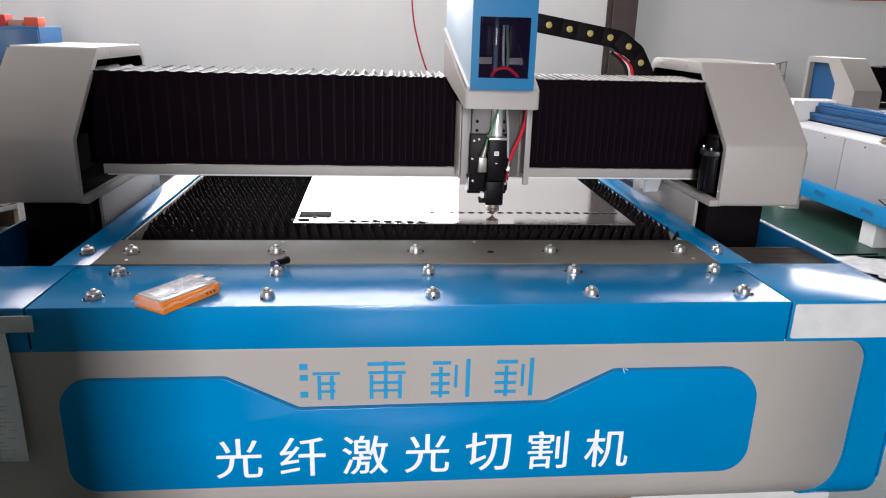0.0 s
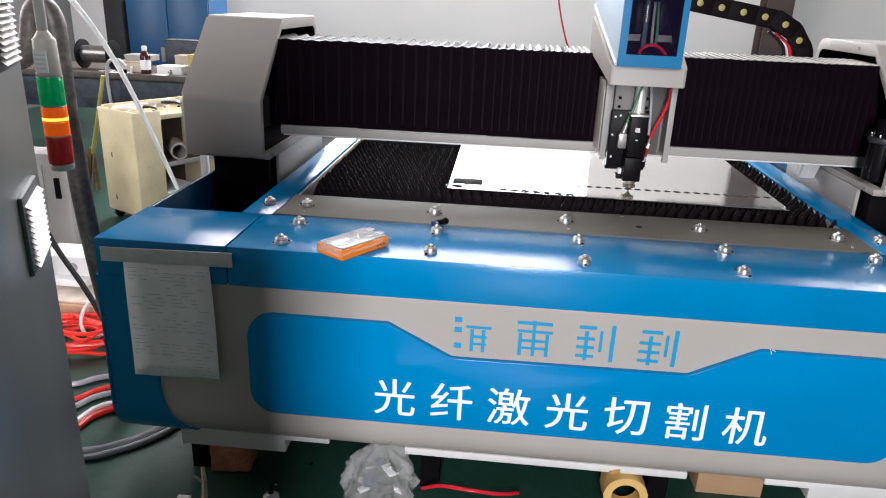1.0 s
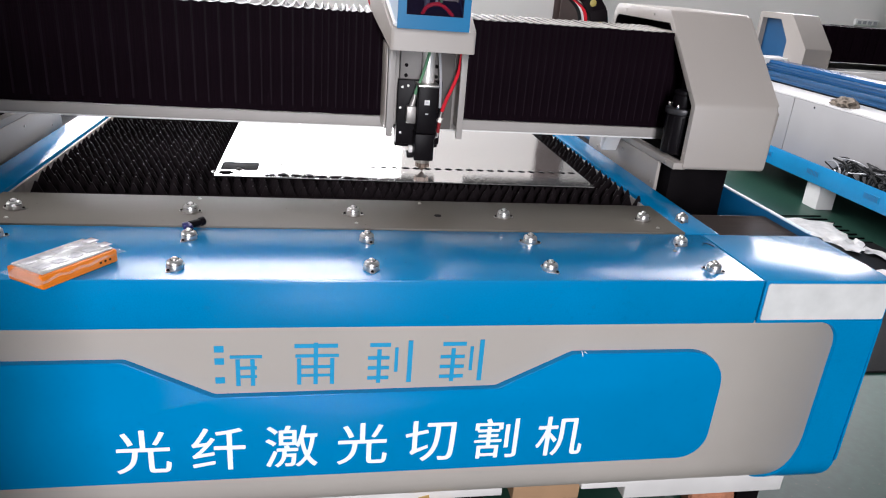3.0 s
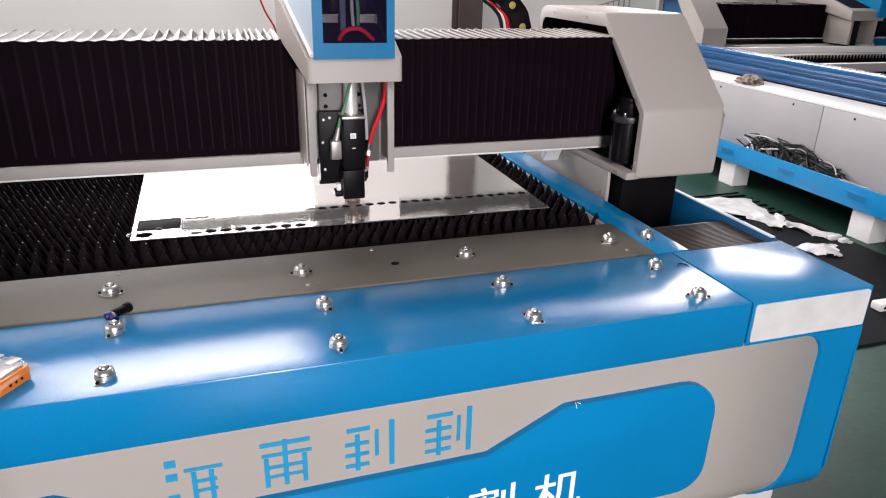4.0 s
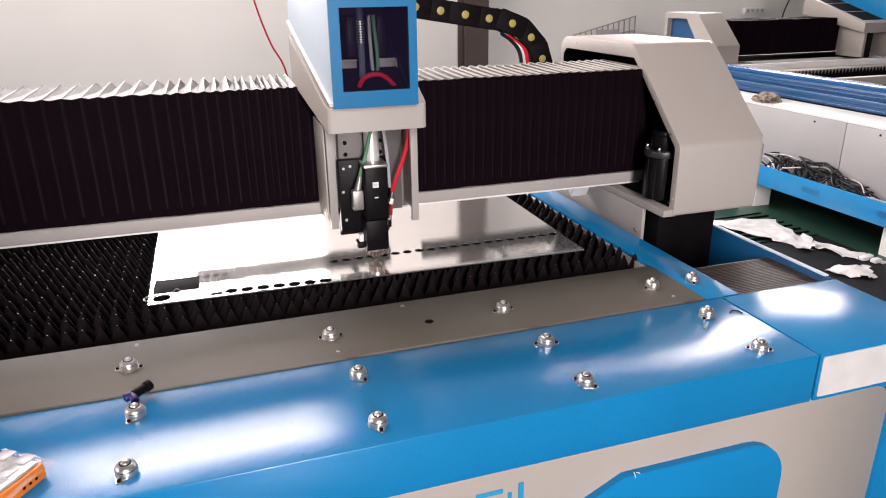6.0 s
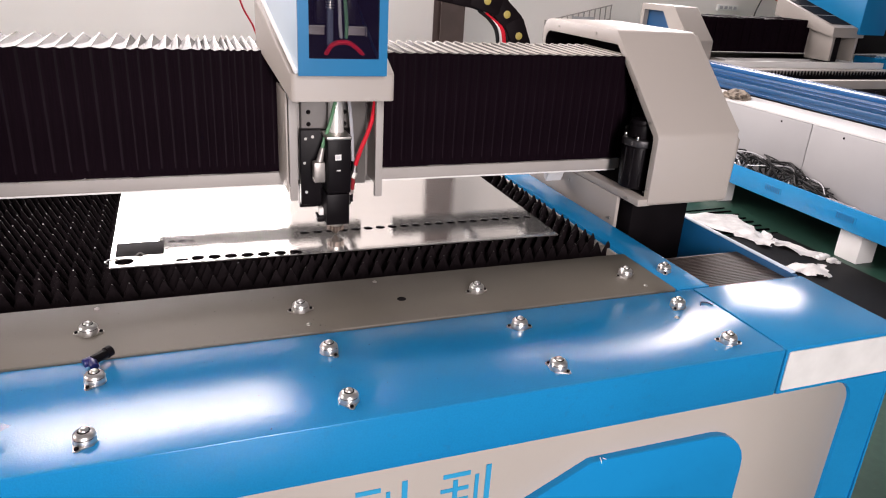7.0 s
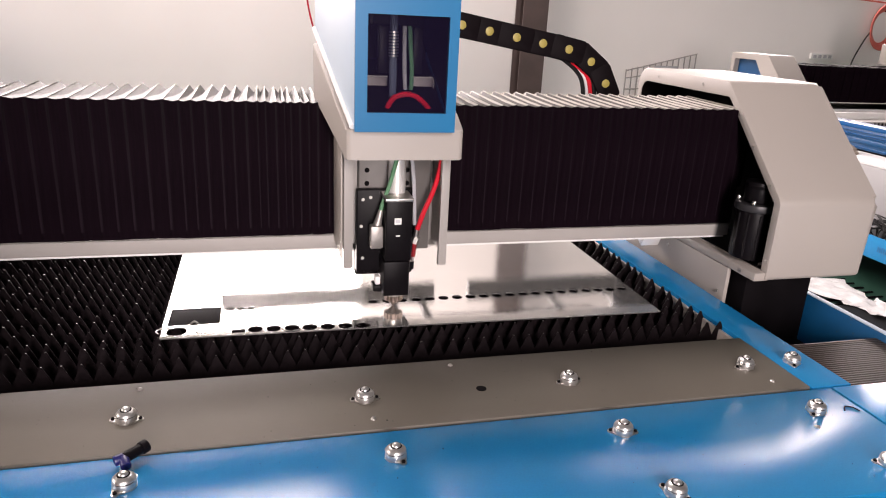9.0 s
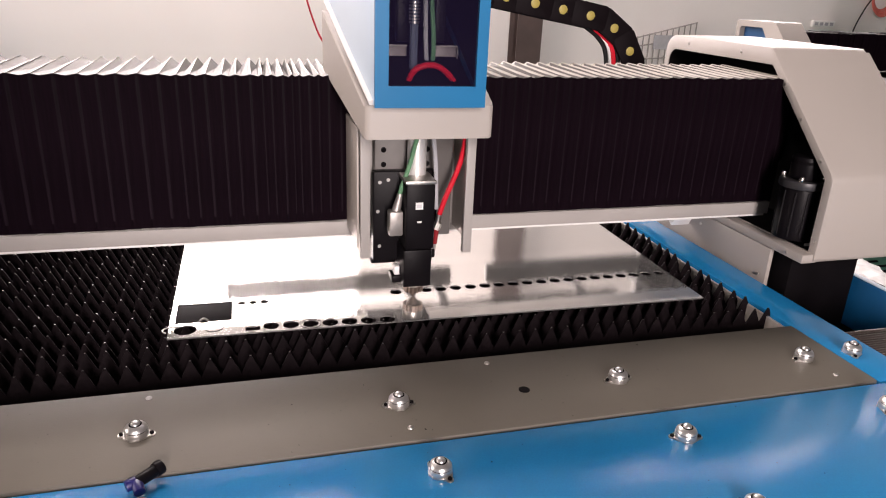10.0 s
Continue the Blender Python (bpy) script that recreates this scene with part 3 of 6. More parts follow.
def transfers():
    for k in range(5):
        ball_transfer(0.42 * (k - 2), 0.0, 0.6 + 0.5 * k)
        ball_transfer(0.42 * (k - 2), 0.175, 0.2 + 0.9 * k)
        ball_transfer(0.42 * (k - 2) - 0.026, 0.359, 0.08 * (k - 2))
    ball_transfer(-0.992, 0.363, 0.9)
    ball_transfer(0.941, 0.365, 1.1)
    # plain holes and small rivets of the plates
    for x, y, r in ((0.207, 0.361, 0.0105),):
        part("bore", rod((x, y, 0.8032), (x, y, 0.8036), r, seg=20), DARK, machine)
    for x, y in ((-0.02, 0.29), (0.17, 0.465), (0.83, 0.29), (0.80, 0.125), (-0.86, 0.29), (-0.44, 0.465)):
        z = 0.803 if y > 0.256 else TOP
        part("rivet", dome((x, y, z), 0.0055, 0.0035, seg=10, rings=3), ZINC, machine)


transfers()


def litter():
    """Specks, filings and a curled hair on the plates."""
    rnd = random.Random(77)
    solo("curled_hair", tube([(0.900, 0.165, 0.8008), (0.912, 0.178, 0.8012), (0.925, 0.172, 0.8014), (0.930, 0.158, 0.8008)], 0.0011, seg=5), DARK, (0.915, 0.168, TOP), "short dark curled fibre on the blue cover", "fibre")
    bm = bmesh.new()
    for k in range(150):
        x, y = rnd.uniform(-0.93, 0.88), rnd.uniform(-0.05, 0.48)
        if 0.24 < y < 0.262:
            continue
        z, q = (0.8031 if y > 0.256 else 0.8001), rnd.uniform(0.0003, 0.0008) * (1.8 if rnd.random() < 0.1 else 1)
        bx(-q, q, -q * 0.7, q * 0.7, 0, q * 0.5, bm=bm, m=Matrix.Translation((x, y, z)) @ Matrix.Rotation(rnd.uniform(0, 3), 4, "Z"))
    solo("dirt_specks", bm, DARK, (0, 0.2, TOP), "fine dark specks of dirt and filings on the plates", "dirt", kind="stuff", smooth=0)


litter()


# ---- the gantry ----
BELL_Y, BELL_Z0, BELL_Z1 = 0.866, 0.974, 1.293
gantry = thing("gantry", (CX, 1.05, 0.80), "grey gantry bridge with black pleated bellows across the bed", "gantry")


def cap(sx):
    """A bent-sheet cover over one end of the bridge, open to the inside. sx: the side it closes."""
    xi, xo = (1.066, 1.368) if sx > 0 else (-1.108, -1.402)
    out = rounded([(0.64, 0.882, 0.012), (0.64, 1.095, 0.034), (0.93, 1.368, 0.030), (1.42, 1.368, 0.05), (1.42, 0.882, 0.045)], 4)
    inner = rounded([(0.664, 0.905, 0.004), (0.664, 1.0875, 0.012), (0.917, 1.326, 0.012), (1.398, 1.326, 0.035), (1.398, 0.905, 0.01)], 4)
    bm = bmesh.new()
    a = [bm.verts.new((xi, y, z)) for y, z in out]
    b = [bm.verts.new((xo, y, z)) for y, z in out]
    c = [bm.verts.new((xi, y, z)) for y, z in inner]
    e = [bm.verts.new((xi + sx * 0.003, y, z)) for y, z in inner]
    d = [bm.verts.new((xi + sx * 0.16, y, z)) for y, z in inner]
    n = len(out)
    for i in range(n):
        j = (i + 1) % n
        bm.faces.new((a[i], a[j], b[j], b[i]))
        bm.faces.new((a[i], c[i], c[j], a[j]))
        bm.faces.new((c[i], e[i], e[j], c[j]))
        # pocket faces go near black: the cap's inner shade is in the colour
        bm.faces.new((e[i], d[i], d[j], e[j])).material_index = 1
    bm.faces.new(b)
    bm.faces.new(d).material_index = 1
    rim = [e for e in bm.edges if all(abs(v.co.x - xo) < 1e-6 for v in e.verts)]
    bmesh.ops.bevel(bm, geom=rim, offset=0.014, segments=3, affect="EDGES", profile=0.5)
    fold = [e for e in bm.edges if all(abs(v.co.x - xi) < 1e-6 for v in e.verts) and e.calc_face_angle(0) > 0.5 and min(v.co.z for v in e.verts) > 0.88 and any((round(v.co.y, 4), round(v.co.z, 4)) in {(round(y, 4), round(z, 4)) for y, z in out} for v in e.verts)]
    bmesh.ops.bevel(bm, geom=fold, offset=0.003, segments=2, affect="EDGES", profile=0.5)
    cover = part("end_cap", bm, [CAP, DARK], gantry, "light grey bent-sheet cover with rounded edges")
    for y, z in ((0.652, 0.935), (0.690, 1.125), (0.86, 1.284), (1.05, 1.347), (1.30, 1.347), (0.78, 1.209)):
        part("screw", rod((xi - sx * 0.002, y, z), (xi + sx * 0.002, y, z), 0.004, seg=8), ZINC, cover)
    # carriage under the cap, with a folded shelf
    a, b = (1.015, 1.30) if sx > 0 else (-1.065, -1.35)
    carriage = part("carriage_plate", prism([(0.752, 0.765), (0.752, 0.8795), (1.40, 0.8795), (1.40, 0.765)], "x", *sorted((a + sx * 0.02, a + sx * 0.032)), bev=0.002), CAP, gantry, "grey carriage plate")
    part("shelf", bx(*sorted((a + sx * 0.02, a + sx * 0.064)), 0.645, 1.40, 0.881, 0.903, bev=0.002), CAP, carriage)
    part("shelf", bx(*sorted((a + sx * 0.065, b)), 0.645, 0.682, 0.883, 0.902, bev=0.002), CAP, carriage)
    for y, z in ((0.78, 0.80), (0.70, 0.892), (1.05, 0.85), (1.30, 0.80)):
        part("screw", rod((a + sx * 0.017, y, z), (a + sx * 0.021, y, z), 0.0045, seg=8), ZINC, carriage)
    part("base_plate", bx(*sorted((a + sx * 0.065, b)), 0.684, 1.40, 0.874, 0.888, bev=0.003), DARK, gantry)
    i, o = sorted((1.06 * sx + (0 if sx > 0 else -0.05), 1.27 * sx + (0 if sx > 0 else -0.05)))
    part("rail_block", bx(i, o, 0.70, 1.35, 0.67, 0.876, bev=0.004), DARK, gantry, "black rail block")


cap(1)
cap(-1)


def bridge():
    part("beam", bx(-1.20, 1.15, 0.905, 1.20, 1.07, 1.27, bev=0.008), BLACK, gantry, "dark beam of the bridge")
    part("bottom_rail", bx(-1.11, 1.10, 0.864, 0.936, 0.938, 0.971, bev=0.0012), RAIL, gantry, "grey lower rail")
    # unseen white strip, added to brighten its mirror image in the sheet
    part("bounce_strip", bx(-1.10, 1.09, 0.867, 0.934, 0.932, 0.937, bev=0.001), WHITE, gantry, "added white strip under the lower rail that brightens the reflection in the sheet")
    part("chain_tray", bx(-0.2, 1.04, 1.20, 1.50, 1.192, 1.204, bev=0.002), DARK, gantry, "dark tray behind the bridge")
    # low rear rail behind the beam, broken once, on hangers from the beam
    dull = material("dull_rear_rail_paint", (0.07, 0.067, 0.064), 0.5, vary=0.1, scale=5)
    for a, b, stays in ((-0.345, 0.362, (0.22, 0.32)), (0.486, 1.06, (0.80, 1.03))):
        rail = part("rear_rail", bx(a, b, 1.375, 1.400, 1.013, 1.078, bev=0.002), dull, gantry, "dull grey rail behind the bridge")
        for x in stays:
            part("hanger", bx(x - 0.012, x + 0.012, 1.19, 1.374, 1.080, 1.092, bev=0.001), dull, rail)
            part("hanger", bx(x - 0.012, x + 0.012, 1.378, 1.390, 1.0785, 1.0915, bev=0.001), dull, rail)
    # servo motor in the open pocket
    x, y = 1.083, 0.748
    m = part("motor", rod((x, y, 0.915), (x, y, 1.048), 0.047, seg=28, bev=0.004), BLACK, gantry, "black servo motor")
    for k in range(10):
        q = 2 * math.pi * k / 10
        part("motor_rib", rod((x + 0.0465 * math.cos(q), y + 0.0465 * math.sin(q), 0.925), (x + 0.0465 * math.cos(q), y + 0.0465 * math.sin(q), 1.04), 0.003, seg=6), BLACK, m)
    part("motor_ring", rod((x, y, 1.048), (x, y, 1.068), 0.055, seg=28, bev=0.003), material("grey_motor_flange", (0.035, 0.034, 0.036), 0.4, metal=0.3), m)
    part("motor_cap", rod((x, y, 1.068), (x, y, 1.126), 0.036, seg=24, bev=0.005), BLACK, m)
    part("motor_rim", rod((x, y, 1.108), (x, y, 1.116), 0.0372, seg=24), DARK, m)
    for k in range(4):
        q = 0.75 + k * math.pi / 2
        u, v = x + 0.047 * math.cos(q), y + 0.047 * math.sin(q)
        part("bolt", rod((u, v, 1.068), (u, v, 1.080), 0.0065, seg=10, bev=0.001), STEEL, m)
    part("motor_foot", bx(1.081, 1.14, 0.70, 0.80, 0.889, 0.914, bev=0.003), DARK, m)
    part("motor_tag", bx(1.085, 1.108, 0.6985, 0.6998, 0.893, 0.912), WHITE, m, "small white tag", smooth=0)
    part("cable_guard", prism([(1.06, 0.905), (1.11, 0.905), (1.12, 0.845), (1.10, 0.83)], "x", 0.968, 1.030, bev=0.002), WHITE, gantry, "small white guard plate")


bridge()

# how far the head stands to the right of where it ends
HEAD_X = [(0, 0.185), (0.5, 0.163), (1, 0.143), (1.5, 0.164), (2, 0.145), (2.5, 0.127), (2.7, 0.125), (3.8, 0.110), (4, 0.090), (4.5, 0.101), (5, 0.086),
          (6.3, 0.082), (6.5, 0.057), (7, 0.047), (7.5, 0.042), (8, 0.057), (8.5, 0.039), (9, 0.011), (9.5, 0.030), (10, 0.0)]
HX0 = 0.075
HEAD_L, HEAD_R = HX0 - 0.118, HX0 + 0.150
PLEATS = []


def bellows(xa, xb, weights, moving_end, name, rise=0.009, hem=-0.07, ridge=0.085):
    """A row of stiff pleats between a fixed end and the head; each pleat is a bent sheet with a roof coloured paler for
    the light on it.
    """
    body = part(name, bx(min(xa, xb) + 0.2, max(xa, xb) - 0.2, 0.90, 0.904, 1.0, 1.25), BLACK, gantry, "black pleated bellows with a folded roof coloured paler as lit")
    bm = bmesh.new()
    y0, z0, z1, yb = BELL_Y, BELL_Z0, BELL_Z1 + 0.002, 1.15

    def pt(u, y, z):
        return bm.verts.new((u, y, z))
    lo, hi = z1 - rise * 0.25, z1 + rise * 0.25
    f = [pt(-0.6, y0 + 0.0012, z0), pt(0.0, y0, z0), pt(0.6, y0 + 0.0012, z0)]
    g = [pt(-0.6, y0 + 0.0012, lo), pt(0.0, y0, hi), pt(0.6, y0 + 0.0012, lo)]
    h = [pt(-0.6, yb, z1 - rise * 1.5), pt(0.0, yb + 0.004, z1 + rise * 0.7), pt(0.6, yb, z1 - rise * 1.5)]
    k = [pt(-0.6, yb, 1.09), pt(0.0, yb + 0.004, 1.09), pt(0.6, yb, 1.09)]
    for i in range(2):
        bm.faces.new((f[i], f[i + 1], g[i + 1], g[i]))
        # on the right bellows the far roof slope is blackened for its shade
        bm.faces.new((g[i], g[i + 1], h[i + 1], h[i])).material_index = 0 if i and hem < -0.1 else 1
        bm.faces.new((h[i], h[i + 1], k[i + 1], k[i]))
    # slightly paler stripe on the fold and its bright hem
    for u0, u1, e in ((-ridge, ridge, 2),):
        q = [pt(u0, y0 - 0.0006, z0 + 0.02), pt(u1, y0 - 0.0006, z0 + 0.02), pt(u1, y0 - 0.0006, hi), pt(u0, y0 - 0.0006, hi)]
        bm.faces.new(q).material_index = e
    # the wide hem of the right bellows paints its lit slope bright
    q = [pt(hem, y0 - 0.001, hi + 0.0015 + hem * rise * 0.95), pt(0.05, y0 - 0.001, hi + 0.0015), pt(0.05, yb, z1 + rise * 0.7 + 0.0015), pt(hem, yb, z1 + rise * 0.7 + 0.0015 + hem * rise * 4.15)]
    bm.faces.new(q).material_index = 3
    # shade of the valley, put in as a dark strip
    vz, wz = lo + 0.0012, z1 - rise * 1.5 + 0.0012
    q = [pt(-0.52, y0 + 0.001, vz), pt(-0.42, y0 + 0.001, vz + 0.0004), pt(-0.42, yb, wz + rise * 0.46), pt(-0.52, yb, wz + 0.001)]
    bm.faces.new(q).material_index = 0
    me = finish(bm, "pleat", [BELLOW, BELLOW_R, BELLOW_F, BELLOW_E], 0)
    rnd = random.Random(7)
    total, run = sum(weights), 0.0
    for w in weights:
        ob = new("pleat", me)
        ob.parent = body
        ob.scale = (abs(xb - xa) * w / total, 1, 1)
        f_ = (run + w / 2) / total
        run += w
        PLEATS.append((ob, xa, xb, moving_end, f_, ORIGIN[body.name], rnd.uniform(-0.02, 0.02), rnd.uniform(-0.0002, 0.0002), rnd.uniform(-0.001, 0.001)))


# the folds crowd unevenly before the head
FOLDS = [1.0, 1.0, 0.85, 1.0, 0.85, 0.75, 0.85, 0.9, 0.9, 0.6, 0.6, 0.75, 0.68, 0.58, 0.75, 0.36, 0.45, 0.6, 0.26, 0.4, 0.55, 0.35, 0.62, 0.55]
bellows(-1.15, HEAD_L, [1.0] * 9 + FOLDS, "b", "bellows")
bellows(HEAD_R, 1.10, [1.0] * 26, "a", "bellows", 0.008, -0.22, 0.06)

# ---- the cutting head ----
head = thing("cutting_head", (HX0, 0.75, 0.95), "laser cutting head under a blue hood on the gantry", "cutting head")
HCX = HX0 - 0.003


def cutting_head():
    CONN = material("dull_nickel", (0.34, 0.32, 0.30), 0.42, metal=0.6, vary=0.2, scale=30)
    PLATE = material("dull_grey_plate", (0.13, 0.12, 0.113), 0.45, metal=0.2, vary=0.15, scale=10)
    L, R = HCX - 0.105, HCX + 0.105
    # blue hood with a window; its front sheet has the opening cut through
    bm = bmesh.new()
    y0, z0, z1 = 0.572, 1.277, 1.62
    RH = R - 0.006
    wl, wr, wz0, wz1 = L + 0.024, R - 0.026, 1.315, 1.500
    loops = []
    for y in (y0, y0 + 0.010):
        for a, b, c, d in ((L, RH, z0, z1), (wl, wr, wz0, wz1)):
            loops.append([bm.verts.new(p) for p in ((a, y, c), (b, y, c), (b, y, d), (a, y, d))])
    for i in range(4):
        j = (i + 1) % 4
        bm.faces.new((loops[0][i], loops[0][j], loops[1][j], loops[1][i]))
        bm.faces.new((loops[2][i], loops[3][i], loops[3][j], loops[2][j]))
        bm.faces.new((loops[0][i], loops[2][i], loops[2][j], loops[0][j]))
        bm.faces.new((loops[1][i], loops[1][j], loops[3][j], loops[3][i]))
    hood = part("hood", bm, BLUE_L, head, "bright blue hood with a dark window", smooth=0)
    back = 0.92
    slope = [(y0 + 0.010, z0), (back, 1.462), (back, z1), (y0 + 0.010, z1)]

    def splay(bm, k):
        """The sides spread towards the back."""
        for v in bm.verts:
            v.co.x += k * max(0.0, v.co.y - 0.59)
        return bm
    # the left side's light is in its colour: paler than the hood's blue
    part("hood_side", splay(prism(slope, "x", L, L + 0.006, bev=0.001), -0.15), PALE, hood, "hood side coloured pale blue as lit")
    low = [(y0 + 0.010, z0), (back, 1.424), (back, z1), (y0 + 0.010, z1)]
    part("hood_side", splay(prism(low, "x", RH - 0.006, RH, bev=0.001), 0.02), BLUE_L, hood)
    part("hood_top", bx(L, RH, y0, back, z1, z1 + 0.006), BLUE_L, hood)
    part("hood_back", bx(L + 0.006, R - 0.006, 0.86, 0.87, 1.37, z1), DARK, hood)
    part("rear_box", bx(L + 0.02, R + 0.058, 1.10, 1.24, 1.30, z1, bev=0.003), BLUE_L, hood, "pale blue rear box")
    pane = part("window_pane", bx(wl, wr, y0 + 0.004, y0 + 0.006, wz0, wz1), DGLASS, hood, "dark tinted pane")
    pane.visible_shadow = False
    # pale seal strip along the hood's sloping foot
    part("seal_strip", splay(tube([(L - 0.003, 0.588, 1.284), (L - 0.003, 0.70, 1.343), (L - 0.003, 0.82, 1.408), (L - 0.003, 0.915, 1.460)], 0.0055), -0.15), WHITE, hood)
    # grey collar: a wedge with rounded front corners
    out = rounded([(L - 0.012, 0.60, 0.012), (R + 0.023, 0.60, 0.012), (R + 0.023, 0.92, 0.004), (L - 0.055, 0.92, 0.004)], 4)
    bm = prism(out, "z", 1.214, 1.277)
    for v in bm.verts:
        if v.co.z > 1.25:
            v.co.z += max(0.0, v.co.y - 0.62) * 0.50
        elif v.co.y > 0.9:
            v.co.z += 0.09
    bmesh.ops.bevel(bm, geom=[e for e in bm.edges if e.calc_face_angle(0) > 0.6], offset=0.002, segments=2, affect="EDGES")
    part("collar", bm, CAP, head, "grey wedge-shaped collar with rounded corners")
    # two hanging arms, with side plates behind
    for a, b in ((L - 0.002, L + 0.018), (R + 0.006, R + 0.025)):
        part("arm", bx(a - 0.004 if a < HCX else a, b - 0.004 if a < HCX else b, 0.700, 0.716, 0.942, 1.216, bev=0.001), RAIL, head, "grey hanging arm")
    for a in (L - 0.012, R + 0.019):
        part("side_plate", bx(a, a + 0.004, 0.71, 0.90, 0.962, 1.216, bev=0.001), CAP, head)
    part("back_plate", bx(L - 0.01, R + 0.019, 0.835, 0.845, 0.962, 1.216, bev=0.001), RAIL, head)
    part("guide_plate", bx(L + 0.040, R + 0.004, 0.80, 0.832, 0.95, 1.31, bev=0.002), PLATE, head, "dull grey guide plate")
    for dx, z in ((-0.046, 1.150), (-0.046, 1.118), (0.050, 1.150), (0.050, 1.118)):
        part("bore", rod((HCX + dx, 0.7985, z), (HCX + dx, 0.8005, z), 0.006, seg=12), DARK, head)
    # slide that carries the head up and down
    slide = part("slide", bx(HCX - 0.072, HCX + 0.070, 0.775, 0.80, 0.904, 1.108, bev=0.003), BLACK, head, "black slide plate")
    part("slide_foot", bx(HCX - 0.072, HCX + 0.070, 0.8005, 0.866, 0.888, 0.948, bev=0.002), BLACK, slide)
    b = part("optics_block", bx(HCX - 0.016, HCX + 0.046, 0.70, 0.80, 0.955, 1.10, bev=0.004), BLACK, slide, "black optics block")
    part("nose_block", bx(HCX - 0.018, HCX + 0.044, 0.705, 0.80, 0.866, 0.952, bev=0.004), BLACK, slide)
    part("head_ring", bx(HCX - 0.018, HCX + 0.048, 0.698, 0.80, 1.098, 1.106, bev=0.002), ZINC, slide)
    cx = HCX + 0.019
    bm = rod((cx, 0.768, 0.866), (cx, 0.768, 0.846), 0.0235, 0.023, seg=24, bev=0.001)
    part("nozzle_holder", bm, ZINC, slide)
    bm = rod((cx, 0.768, 0.846), (cx, 0.768, 0.832), 0.021, 0.0185, seg=24)
    for k in range(14):
        a = 2 * math.pi * k / 14
        bx(-0.0018, 0.0018, -0.0018, 0.0018, 0.832, 0.847, bm=bm, m=Matrix.Translation((cx + 0.0212 * math.cos(a), 0.768 + 0.0212 * math.sin(a), 0)))
    rod((cx, 0.768, 0.832), (cx, 0.768, 0.8172), 0.0145, 0.003, seg=20, bm=bm)
    part("nozzle", bm, material("steel_nozzle", (0.15, 0.115, 0.095), 0.38, metal=0.8, vary=0.15, scale=40), slide, "dull metal cutting nozzle")
    part("fibre_tube", rod((cx, 0.765, 1.106), (cx, 0.765, 1.24), 0.021, 0.019, seg=24), material("satin_steel_tube", (0.85, 0.83, 0.80), 0.35, metal=0.55, vary=0.05, scale=20), slide, "bright steel fibre tube")
    part("sensor_box", bx(HCX - 0.048, HCX - 0.018, 0.715, 0.745, 0.982, 1.036, bev=0.004), CONN, slide, "silver sensor connector")
    part("sensor_neck", rod((HCX - 0.031, 0.731, 1.034), (HCX - 0.022, 0.735, 1.07), 0.010, 0.006, seg=12), CONN, slide)
    part("small_valve", bx(HCX - 0.032, HCX - 0.020, 0.735, 0.76, 0.885, 0.905, bev=0.002), WHITE, slide)
    part("valve_body", bx(HCX - 0.038, HCX - 0.016, 0.73, 0.77, 0.868, 0.884, bev=0.003), BLACK, slide)
    part("air_fitting", rod((HCX + 0.062, 0.74, 0.992), (HCX + 0.066, 0.738, 1.022), 0.0062, seg=12), ZINC, slide)
    part("fitting_nut", rod((HCX + 0.0595, 0.74, 0.986), (HCX + 0.0655, 0.739, 1.001), 0.009, seg=6), ZINC, slide)
    part("red_stub", rod((HCX + 0.059, 0.742, 0.952), (HCX + 0.062, 0.74, 0.986), 0.0055, seg=12), material("dark_red_stub", (0.22, 0.008, 0.012), 0.4), slide)
    part("stub_end", rod((HCX + 0.059, 0.742, 0.940), (HCX + 0.059, 0.742, 0.953), 0.004, seg=10), ZINC, slide)
    part("label_plate", bx(HCX + 0.004, HCX + 0.020, 0.6988, 0.70, 1.045, 1.060), WHITE, b, "small white label", smooth=0)
    part("label_bars", bx(HCX + 0.007, HCX + 0.017, 0.6982, 0.6987, 1.049, 1.056), INK_G, b, smooth=0)
    part("label_bars", bx(HCX + 0.008, HCX + 0.018, 0.699, 0.70, 1.016, 1.019), WHITE, b, smooth=0)
    for x, z in ((-0.058, 1.085), (-0.058, 0.94), (0.062, 0.93), (-0.040, 1.090), (-0.062, 1.02), (0.060, 0.985)):
        part("screw", rod((HCX + x, 0.774, z), (HCX + x, 0.778, z), 0.004, seg=8), ZINC, slide)
    # hoses
    part("red_hose", tube([(HCX - 0.030, 0.68, 1.290), (HCX - 0.016, 0.66, 1.331), (HCX + 0.012, 0.655, 1.343), (HCX + 0.040, 0.66, 1.335), (HCX + 0.074, 0.675, 1.300), (HCX + 0.108, 0.71, 1.23), (HCX + 0.113, 0.733, 1.165), (HCX + 0.100, 0.735, 1.113), (HCX + 0.080, 0.735, 1.064), (HCX + 0.066, 0.737, 1.02)], 0.0058), RED, head, "red air hose")
    part("green_hose", tube([(HCX - 0.024, 0.735, 1.060), (HCX - 0.018, 0.738, 1.085), (HCX - 0.002, 0.742, 1.127), (HCX + 0.012, 0.742, 1.181), (HCX + 0.026, 0.73, 1.25), (HCX + 0.040, 0.735, 1.36), (HCX + 0.034, 0.735, 1.46), (HCX + 0.030, 0.735, 1.58)], 0.0048), GREEN, head, "green hose")
    part("grey_hose", tube([(HCX + 0.061, 0.745, 1.03), (HCX + 0.057, 0.745, 1.118), (HCX + 0.050, 0.745, 1.185), (HCX + 0.034, 0.735, 1.29), (HCX + 0.024, 0.735, 1.38), (HCX + 0.020, 0.735, 1.58)], 0.0046), CLEAR, head)
